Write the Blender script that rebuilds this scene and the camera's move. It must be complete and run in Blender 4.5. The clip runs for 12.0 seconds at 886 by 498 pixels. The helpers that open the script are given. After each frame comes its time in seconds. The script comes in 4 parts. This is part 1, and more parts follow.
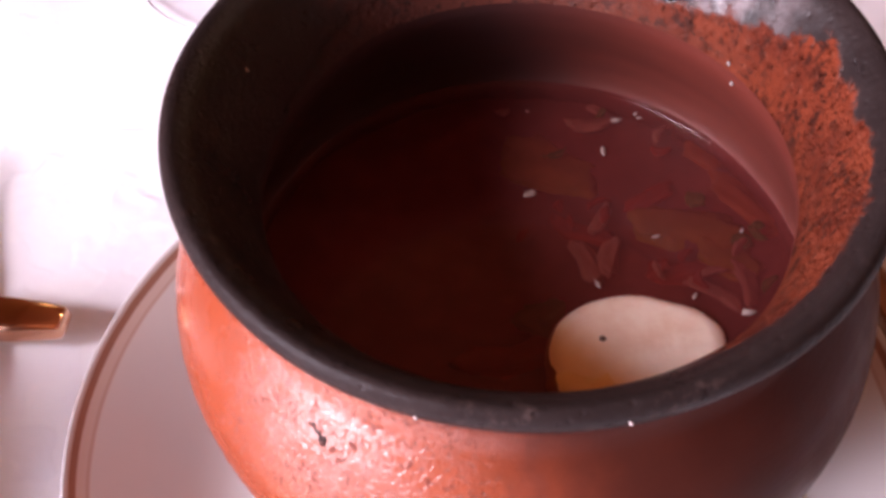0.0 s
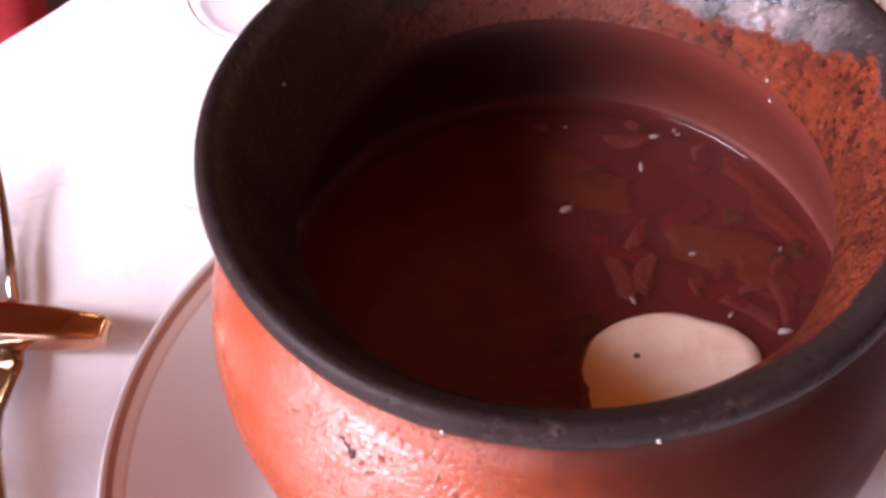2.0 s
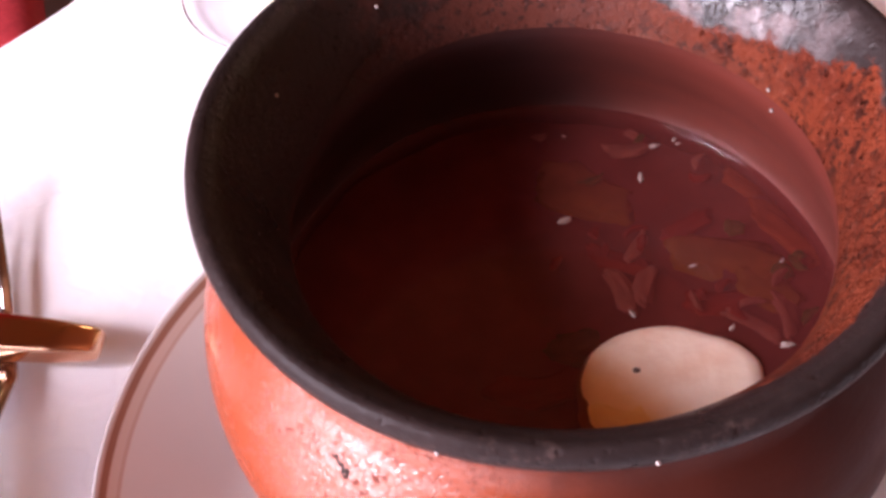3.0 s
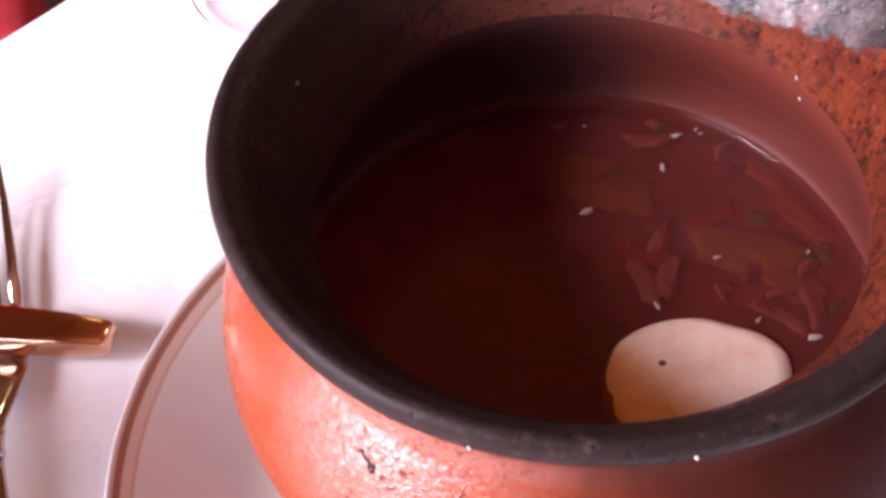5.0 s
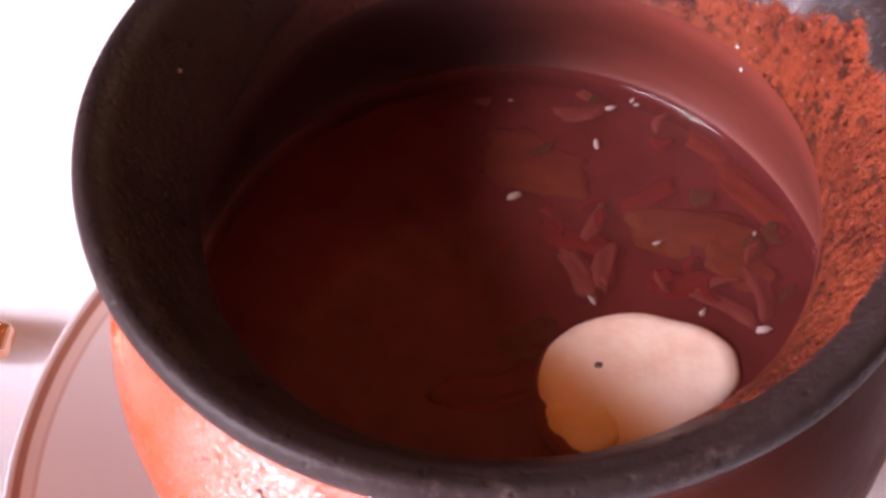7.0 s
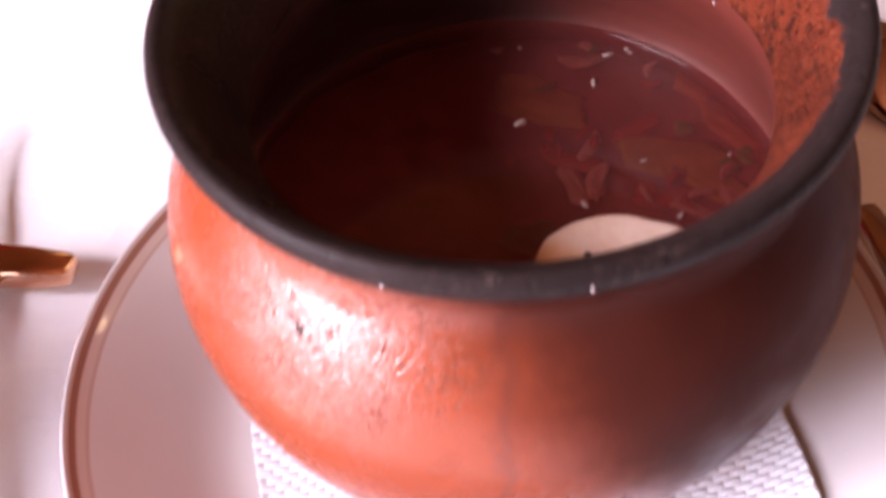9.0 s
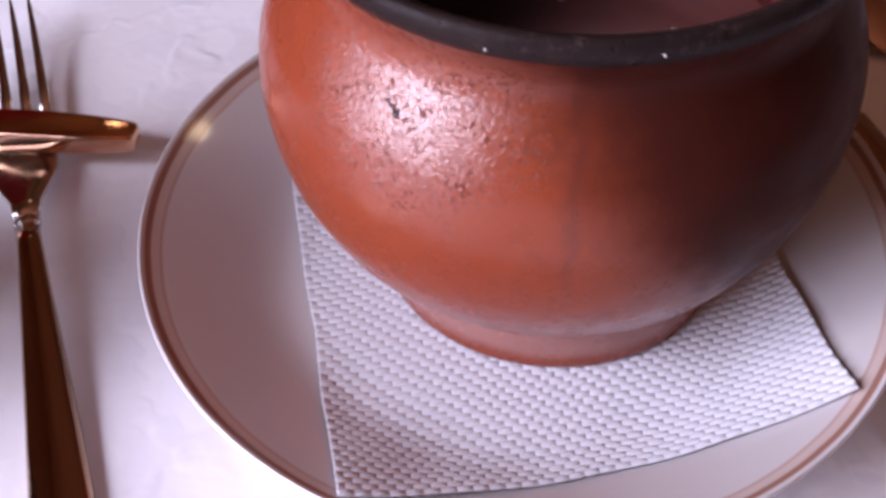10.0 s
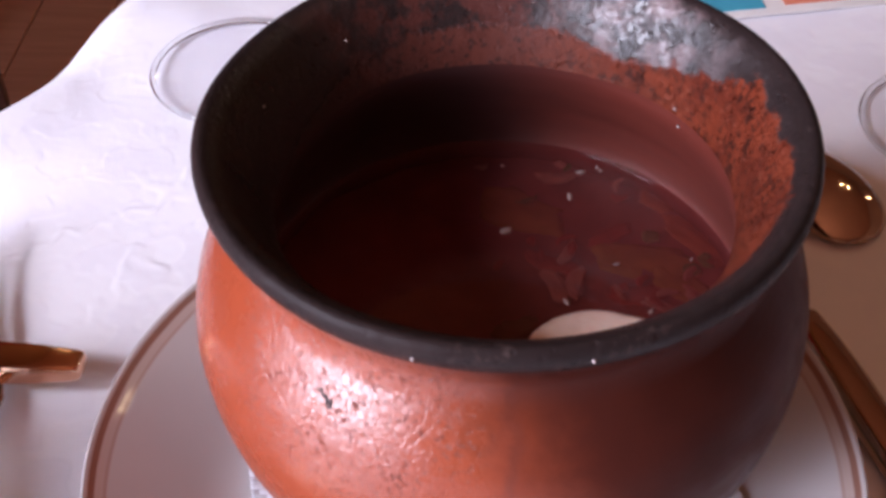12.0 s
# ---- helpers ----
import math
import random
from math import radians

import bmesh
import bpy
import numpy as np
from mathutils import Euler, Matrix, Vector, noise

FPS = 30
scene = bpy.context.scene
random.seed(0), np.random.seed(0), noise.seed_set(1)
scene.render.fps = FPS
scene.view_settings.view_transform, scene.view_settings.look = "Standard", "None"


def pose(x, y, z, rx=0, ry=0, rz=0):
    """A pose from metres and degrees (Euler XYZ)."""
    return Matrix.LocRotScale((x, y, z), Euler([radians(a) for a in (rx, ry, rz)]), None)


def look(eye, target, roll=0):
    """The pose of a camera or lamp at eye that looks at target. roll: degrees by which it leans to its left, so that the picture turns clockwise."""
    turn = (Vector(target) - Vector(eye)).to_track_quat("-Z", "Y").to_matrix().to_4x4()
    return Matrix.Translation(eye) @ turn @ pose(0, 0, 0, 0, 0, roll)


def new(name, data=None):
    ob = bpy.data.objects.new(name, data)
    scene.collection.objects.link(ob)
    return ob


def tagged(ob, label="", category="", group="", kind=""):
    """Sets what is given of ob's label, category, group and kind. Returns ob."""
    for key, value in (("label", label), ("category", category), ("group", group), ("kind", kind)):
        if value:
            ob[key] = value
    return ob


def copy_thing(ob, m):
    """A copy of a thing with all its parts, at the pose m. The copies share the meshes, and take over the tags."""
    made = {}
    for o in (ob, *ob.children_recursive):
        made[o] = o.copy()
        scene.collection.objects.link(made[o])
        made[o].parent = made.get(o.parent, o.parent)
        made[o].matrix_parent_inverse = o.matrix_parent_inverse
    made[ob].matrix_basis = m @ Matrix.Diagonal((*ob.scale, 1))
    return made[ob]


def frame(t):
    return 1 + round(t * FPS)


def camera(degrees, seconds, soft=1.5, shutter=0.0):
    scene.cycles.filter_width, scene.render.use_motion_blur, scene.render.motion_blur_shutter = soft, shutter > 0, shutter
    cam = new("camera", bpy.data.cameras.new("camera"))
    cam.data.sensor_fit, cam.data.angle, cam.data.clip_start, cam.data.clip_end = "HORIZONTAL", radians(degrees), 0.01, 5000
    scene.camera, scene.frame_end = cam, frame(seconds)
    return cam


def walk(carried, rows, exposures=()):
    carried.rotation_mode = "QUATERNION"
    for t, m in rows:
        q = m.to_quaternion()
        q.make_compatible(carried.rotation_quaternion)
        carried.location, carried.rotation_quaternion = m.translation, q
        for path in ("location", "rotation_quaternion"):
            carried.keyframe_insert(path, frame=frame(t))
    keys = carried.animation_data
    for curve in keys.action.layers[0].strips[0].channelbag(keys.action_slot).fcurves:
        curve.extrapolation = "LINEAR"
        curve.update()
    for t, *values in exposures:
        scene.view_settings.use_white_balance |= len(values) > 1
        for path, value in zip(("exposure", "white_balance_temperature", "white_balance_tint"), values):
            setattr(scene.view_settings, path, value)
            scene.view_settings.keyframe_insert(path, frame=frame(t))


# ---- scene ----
cam = camera(39.17, 12.0, soft=3.3, shutter=0.7)
ROWS = [
    (0.0, -0.0002, -0.1832, 0.3258, 38.18, 1.38, 4.16),
    (0.5, 0.0006, -0.1787, 0.3316, 37.82, 1.51, 4.95),
    (1.0, 0.0066, -0.1810, 0.3315, 38.62, 2.58, 5.67),
    (1.5, 0.0026, -0.1842, 0.3304, 39.07, 2.27, 5.65),
    (2.0, 0.0033, -0.1831, 0.3258, 38.94, 2.74, 6.08),
    (2.5, -0.0003, -0.1800, 0.3235, 38.54, 2.51, 5.90),
    (3.0, 0.0041, -0.1780, 0.3237, 39.02, 2.90, 6.05),
    (3.2, 0.0036, -0.1777, 0.3265, 38.98, 2.68, 5.92),
    (5.0, -0.0025, -0.1760, 0.3197, 38.72, 2.75, 5.91),
    (5.5, 0.0007, -0.1746, 0.3183, 38.54, 2.93, 5.44),
    (6.0, 0.0073, -0.1733, 0.3109, 39.10, 2.83, 4.68),
    (6.5, 0.0075, -0.1524, 0.3097, 36.04, 2.77, 3.80),
    (6.7, 0.0041, -0.1495, 0.3062, 35.82, 2.36, 3.34),
    (8.3, 0.0091, -0.1624, 0.3035, 37.76, 2.89, 3.28),
    (8.5, 0.0114, -0.1685, 0.3093, 37.48, 3.00, 3.53),
    (8.7, 0.0130, -0.1777, 0.3151, 37.32, 2.71, 4.53),
    (9.0, 0.0149, -0.2078, 0.3101, 40.11, 3.09, 5.24),
    (9.2, 0.0083, -0.2295, 0.3094, 41.05, 2.01, 5.16),
    (9.5, 0.0035, -0.2610, 0.3048, 42.42, 1.12, 5.48),
    (9.7, 0.0008, -0.2698, 0.3022, 42.15, 0.95, 5.56),
    (10.0, -0.0089, -0.2788, 0.3013, 42.52, -0.34, 5.09),
    (10.2, -0.0113, -0.2782, 0.3020, 42.59, -0.67, 4.98),
    (10.5, -0.0110, -0.2757, 0.3069, 43.49, -0.94, 4.39),
    (11.0, 0.0021, -0.2559, 0.3258, 43.76, 0.44, 3.95),
    (11.2, 0.0034, -0.2538, 0.3267, 44.85, 0.41, 3.81),
    (11.5, 0.0033, -0.2498, 0.3279, 45.88, 0.56, 3.51),
    (12.0, 0.0001, -0.2407, 0.3318, 46.03, 0.48, 3.29),
]
walk(cam, [(t, pose(x, y, z, rx, ry, rz)) for t, x, y, z, rx, ry, rz in ROWS],
     exposures=[(0.0, 0.02, 6650, 20), (1.5, 0.08, 6650, 21), (3.0, 0.22, 6650, 20), (5.0, 0.22, 6600, 19), (6.0, 0.26, 6600, 19), (6.5, 0.50, 6600, 20), (8.5, 0.72, 6600, 20), (9.0, 0.28, 6600, 19), (9.2, -0.13, 6450, 18), (9.5, -0.55, 6300, 18), (10.0, -0.92, 6000, 18), (10.5, -1.06, 5950, 18), (11.0, -0.96, 5850, 16), (11.5, -0.66, 5900, 14), (12.0, -0.42, 6000, 11)])

# ---- light: an overcast window to the side, and a few dim warm lamps ----
SUN_FROM = Vector((-0.80, -0.47, 0.74)).normalized()
world = bpy.data.worlds.new("world")
scene.world = world
world.use_nodes = True
wn = world.node_tree.nodes
sky = wn.new("ShaderNodeTexSky")
sky.sky_type = "NISHITA"
sky.sun_disc = False
sky.sun_elevation = math.asin(SUN_FROM.z)
sky.sun_rotation = math.atan2(SUN_FROM.x, SUN_FROM.y)
wn["Background"].inputs[1].default_value = 0.06
world.node_tree.links.new(sky.outputs[0], wn["Background"].inputs[0])

sun = new("sun", bpy.data.lights.new("sun", "SUN"))
sun.data.energy = 1.8
sun.data.angle = radians(10.0)
sun.data.color = (0.97, 0.92, 0.98)
sun.matrix_world = look(SUN_FROM * 3.0, (0, 0, 0))

WIN_Y, WIN_Z, WIN_X = (-1.38, -0.30), (0.0, 1.34), -1.10
sky_light = new("window_sky_light", bpy.data.lights.new("window_sky_light", "AREA"))
sky_light.data.shape = "RECTANGLE"
sky_light.data.size, sky_light.data.size_y = 1.00, 1.24
sky_light.data.energy = 119.0
sky_light.data.color = (0.89, 0.86, 1.0)
sky_light.matrix_world = look((WIN_X - 0.09, sum(WIN_Y) / 2, sum(WIN_Z) / 2), (0.0, sum(WIN_Y) / 2 + 0.25, sum(WIN_Z) / 2 - 0.25))


# ---- helpers for meshes and materials ----
def part(name, bm, material, parent=None, label="", smooth=True):
    me = bpy.data.meshes.new(name)
    bm.normal_update()
    bm.to_mesh(me)
    bm.free()
    if smooth:
        for p in me.polygons:
            p.use_smooth = True
    for m in (material if isinstance(material, (list, tuple)) else [material]):
        me.materials.append(m)
    ob = new(name, me)
    if parent is not None:
        ob.parent = parent
    if label:
        ob["label"] = label
    return ob


def empty(name, label, category, at=(0, 0, 0), group="", kind=""):
    ob = new(name)
    ob.location = at
    ob.empty_display_size = 0.02
    return tagged(ob, label, category, group, kind)


def revolve(profile, n=128, wobble=0.0, seed=0.0, closed=False):
    """A turned body: rings of radius and height, in order; radius 0 closes an end."""
    bm = bmesh.new()
    rings = []
    for r, z in profile:
        if r <= 1e-6:
            rings.append([bm.verts.new((0, 0, z))])
            continue
        ring = []
        for i in range(n):
            a = 2 * math.pi * i / n
            k = wobble * noise.noise(Vector((1.3 * math.cos(a) + seed, 1.3 * math.sin(a), z * 14)))
            ring.append(bm.verts.new(((r + k) * math.cos(a), (r + k) * math.sin(a), z + 0.5 * k)))
        rings.append(ring)
    pairs = list(zip(rings, rings[1:])) + ([(rings[-1], rings[0])] if closed else [])
    for a, b in pairs:
        for i in range(n):
            j = (i + 1) % n
            if len(a) == 1 and len(b) == 1:
                continue
            if len(a) == 1:
                bm.faces.new((a[0], b[j], b[i]))
            elif len(b) == 1:
                bm.faces.new((a[i], a[j], b[0]))
            else:
                bm.faces.new((a[i], a[j], b[j], b[i]))
    bmesh.ops.recalc_face_normals(bm, faces=bm.faces)
    return bm


def smooth_profile(points, steps=6):
    """A Catmull-Rom curve through the points."""
    out = []
    p = [points[0]] + list(points) + [points[-1]]
    for i in range(1, len(p) - 2):
        for k in range(steps):
            t = k / steps
            out.append(tuple(0.5 * (2 * p[i][c] + (p[i + 1][c] - p[i - 1][c]) * t
                                    + (2 * p[i - 1][c] - 5 * p[i][c] + 4 * p[i + 1][c] - p[i + 2][c]) * t * t
                                    + (3 * p[i][c] - p[i - 1][c] - 3 * p[i + 1][c] + p[i + 2][c]) * t ** 3) for c in (0, 1)))
    out.append(tuple(points[-1]))
    return out


def box(sx, sy, sz, at=(0, 0, 0), bevel=0.0, seg=2):
    bm = bmesh.new()
    bmesh.ops.create_cube(bm, size=1.0)
    bmesh.ops.scale(bm, vec=(sx, sy, sz), verts=bm.verts)
    if bevel:
        bmesh.ops.bevel(bm, geom=bm.edges[:], offset=bevel, segments=seg, affect="EDGES", profile=0.6)
    bmesh.ops.translate(bm, vec=at, verts=bm.verts)
    return bm


def loft(sections, n=20):
    """A body lofted along y: each section is (y, half width, half height, z, power[, x]); superellipse outlines."""
    bm = bmesh.new()
    rings = []
    for s in sections:
        y, w, h, z, p = s[:5]
        cx = s[5] if len(s) > 5 else 0.0
        ring = []
        for i in range(n):
            a = 2 * math.pi * i / n
            c, q = math.cos(a), math.sin(a)
            ring.append(bm.verts.new((cx + w * math.copysign(abs(c) ** (2 / p), c), y, z + h * math.copysign(abs(q) ** (2 / p), q))))
        rings.append(ring)
    for a, b in zip(rings, rings[1:]):
        for i in range(n):
            j = (i + 1) % n
            bm.faces.new((a[i], a[j], b[j], b[i]))
    bm.faces.new(rings[0])
    bm.faces.new(rings[-1][::-1])
    bmesh.ops.recalc_face_normals(bm, faces=bm.faces)
    return bm


class Mat:
    """A node material in the making."""

    def __init__(self, name, rough=0.5, metal=0.0, color=(0.5, 0.5, 0.5), spec=0.5):
        self.m = bpy.data.materials.new(name)
        self.m.use_nodes = True
        self.t = self.m.node_tree
        self.b = self.t.nodes["Principled BSDF"]
        self.set(Roughness=rough, Metallic=metal)
        self.b.inputs["Base Color"].default_value = (*color, 1)
        self.b.inputs["Specular IOR Level"].default_value = spec

    def set(self, **kw):
        for k, v in kw.items():
            self.b.inputs[k.replace("_", " ")].default_value = v
        return self

    def node(self, kind, **inputs):
        nd = self.t.nodes.new(kind)
        for k, v in inputs.items():
            self.put(v, nd.inputs[k.replace("_", " ")])
        return nd

    def put(self, v, socket):
        if isinstance(v, bpy.types.NodeSocket):
            self.t.links.new(v, socket)
        else:
            socket.default_value = v

    def coords(self):
        return self.t.nodes.new("ShaderNodeTexCoord").outputs["Object"]

    def noise(self, scale, detail=4.0, rough=0.55, at=None):
        nd = self.node("ShaderNodeTexNoise", Vector=at or self.coords(), Scale=scale, Detail=detail, Roughness=rough)
        return nd.outputs["Fac"]

    def voronoi(self, scale, feature="F1", at=None):
        nd = self.node("ShaderNodeTexVoronoi", Vector=at or self.coords(), Scale=scale)
        nd.feature = feature
        return nd.outputs["Distance"]

    def math(self, op, a, b=0.0, clamp=False):
        nd = self.t.nodes.new("ShaderNodeMath")
        nd.operation, nd.use_clamp = op, clamp
        self.put(a, nd.inputs[0])
        self.put(b, nd.inputs[1])
        return nd.outputs[0]

    def ramp(self, fac, lo, hi, a=0.0, b=1.0):
        nd = self.node("ShaderNodeMapRange", Value=fac, From_Min=lo, From_Max=hi, To_Min=a, To_Max=b)
        nd.interpolation_type = "SMOOTHSTEP"
        return nd.outputs[0]

    def mix(self, fac, a, b):
        nd = self.t.nodes.new("ShaderNodeMix")
        nd.data_type = "RGBA"
        self.put(fac, nd.inputs[0])
        for v, s in ((a, nd.inputs[6]), (b, nd.inputs[7])):
            self.put((*v, 1) if isinstance(v, tuple) else v, s)
        return nd.outputs[2]

    def color(self, v):
        self.put(v, self.b.inputs["Base Color"])
        return self

    def rough(self, v):
        self.put(v, self.b.inputs["Roughness"])
        return self

    def bump(self, height, strength=0.3, distance=0.001):
        nd = self.node("ShaderNodeBump", Height=height, Strength=strength, Distance=distance)
        if self.b.inputs["Normal"].is_linked:
            self.t.links.new(self.b.inputs["Normal"].links[0].from_socket, nd.inputs["Normal"])
        self.t.links.new(nd.outputs[0], self.b.inputs["Normal"])
        return self

    def split(self):
        nd = self.t.nodes.new("ShaderNodeSeparateXYZ")
        self.t.links.new(self.coords(), nd.inputs[0])
        return nd.outputs


# ---- materials ----
def clay_body_material():
    """Burnished red earthenware, smoke-stained, with a fine craze of pits and shade painted on its right."""
    k = Mat("burnished_earthenware", rough=0.4, spec=0.75)
    x, y, z = k.split()
    fine, mid, big = k.noise(700, 5), k.noise(110, 4), k.noise(16, 3)
    base = k.mix(big, (0.200, 0.035, 0.0135), (0.262, 0.051, 0.0195))
    base = k.mix(k.ramp(mid, 0.40, 0.75, 0.0, 0.30), base, (0.18, 0.032, 0.015))
    spot = k.node("ShaderNodeVectorMath", Vector=k.coords())
    spot.operation = "DISTANCE"
    spot.inputs[1].default_value = (-0.0335, -0.0615, 0.1080)
    crazed = k.ramp(k.math("ADD", spot.outputs["Value"], k.math("MULTIPLY", k.noise(60, 4), 0.016)), 0.026, 0.048, 1.0, 0.0)
    pit_zone = k.math("MAXIMUM", k.math("MULTIPLY", k.ramp(k.noise(38, 3), 0.50, 0.68), 0.12), k.math("MULTIPLY", crazed, k.ramp(k.noise(90, 3), 0.38, 0.60, 0.25, 1.0)))
    pits = k.math("MULTIPLY", k.ramp(k.noise(700, 3, 0.55), 0.57, 0.62), pit_zone)
    craze = k.math("MULTIPLY", k.ramp(k.voronoi(520, "DISTANCE_TO_EDGE"), 0.01, 0.09, 0.20, 0.0), crazed)
    base = k.mix(k.math("MULTIPLY", pits, 0.75), base, (0.055, 0.015, 0.012))
    # a smoke stain running down the front of the belly, and a ring mark beside it
    wob = k.math("MULTIPLY", k.math("SUBTRACT", k.noise(120, 4), 0.5), 0.010)
    streak = k.ramp(k.math("ABSOLUTE", k.math("SUBTRACT", k.math("ADD", x, wob), 0.004)), 0.0, 0.0034, 1.0, 0.0)
    streak = k.math("MULTIPLY", k.math("MULTIPLY", streak, k.ramp(z, 0.058, 0.080)), k.ramp(y, -0.03, -0.04))
    base = k.mix(k.math("MULTIPLY", streak, 0.34), base, (0.07, 0.025, 0.022))
    # the napkin's reflection, painted as a pale band near the foot
    foot_reflection = k.ramp(k.math("ADD", z, k.math("MULTIPLY", k.noise(40), 0.004)), 0.0234, 0.0244, 0.80, 0.0)
    foot_reflection = k.math("MULTIPLY", foot_reflection, k.ramp(k.math("ADD", z, k.math("MULTIPLY", k.noise(60), 0.004)), 0.006, 0.012))
    base = k.mix(foot_reflection, base, (0.34, 0.17, 0.145))
    # smoke creeping down from the rim, plus shade painted over the right of the belly
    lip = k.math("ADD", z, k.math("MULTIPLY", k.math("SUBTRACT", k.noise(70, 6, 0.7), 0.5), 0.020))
    side_shade = k.ramp(k.math("ADD", x, k.math("MULTIPLY", wob, 1.2)), -0.032, 0.078, 0.0, 0.118)
    soot = k.ramp(k.math("ADD", lip, side_shade), 0.1060, 0.1660)
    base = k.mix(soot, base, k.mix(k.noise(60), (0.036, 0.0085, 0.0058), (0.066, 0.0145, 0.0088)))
    # an old crack and a ring-shaped mark on the front
    front = k.ramp(y, -0.03, -0.04)
    along = k.math("ADD", k.math("MULTIPLY", k.math("ADD", x, 0.0385), 0.75), k.math("MULTIPLY", k.math("SUBTRACT", z, 0.1060), -0.66))
    across = k.math("ADD", k.math("MULTIPLY", k.math("ADD", x, 0.0385), 0.66), k.math("MULTIPLY", k.math("SUBTRACT", z, 0.1060), 0.75))
    across = k.math("ADD", across, k.math("MULTIPLY", k.math("SUBTRACT", k.noise(500, 4), 0.5), 0.006))
    crack = k.math("MULTIPLY", k.ramp(k.math("ABSOLUTE", along), 0.0014, 0.0030, 1.0, 0.0), k.ramp(k.math("ABSOLUTE", across), 0.0003, 0.0009, 1.0, 0.0))
    dx, dz = k.math("ADD", x, 0.0036), k.math("MULTIPLY", k.math("SUBTRACT", z, 0.1080), 1.2)
    ring = k.math("SQRT", k.math("ADD", k.math("MULTIPLY", dx, dx), k.math("MULTIPLY", dz, dz)))
    ring = k.ramp(k.math("ABSOLUTE", k.math("SUBTRACT", k.math("ADD", ring, k.math("MULTIPLY", wob, 0.6)), 0.0032)), 0.0002, 0.0020, 0.15, 0.0)
    marks = k.math("MULTIPLY", k.math("MAXIMUM", crack, ring), front)
    base = k.mix(marks, base, (0.012, 0.005, 0.004))
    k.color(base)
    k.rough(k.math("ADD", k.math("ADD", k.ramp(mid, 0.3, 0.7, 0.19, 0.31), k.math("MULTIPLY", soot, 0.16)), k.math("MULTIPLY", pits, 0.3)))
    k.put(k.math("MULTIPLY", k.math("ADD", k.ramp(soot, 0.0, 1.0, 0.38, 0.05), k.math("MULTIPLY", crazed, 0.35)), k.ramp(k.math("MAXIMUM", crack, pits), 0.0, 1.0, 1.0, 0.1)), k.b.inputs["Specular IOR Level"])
    k.put(k.math("MULTIPLY", k.math("MULTIPLY", crazed, 0.42), k.math("SUBTRACT", 1.0, k.math("MAXIMUM", pits, crack))), k.b.inputs["Coat Weight"])
    k.b.inputs["Coat Roughness"].default_value = 0.31
    k.bump(k.math("SUBTRACT", 1.0, k.math("MAXIMUM", pits, craze)), 0.60, 0.0004)
    k.bump(k.math("MULTIPLY", k.noise(680, 4, 0.6), k.math("ADD", k.math("MULTIPLY", crazed, 0.75), 0.25)), 0.32, 0.0007)
    k.bump(fine, 0.14, 0.0003)
    throwing = k.node("ShaderNodeMapping", Vector=k.coords(), Scale=(1.0, 1.0, 14.0))
    k.bump(k.noise(24, 3, at=throwing.outputs[0]), 0.10, 0.0010)
    k.bump(mid, 0.08, 0.0008)
    k.t.links.new(k.b.inputs["Normal"].links[0].from_socket, k.b.inputs["Coat Normal"])
    return k.m


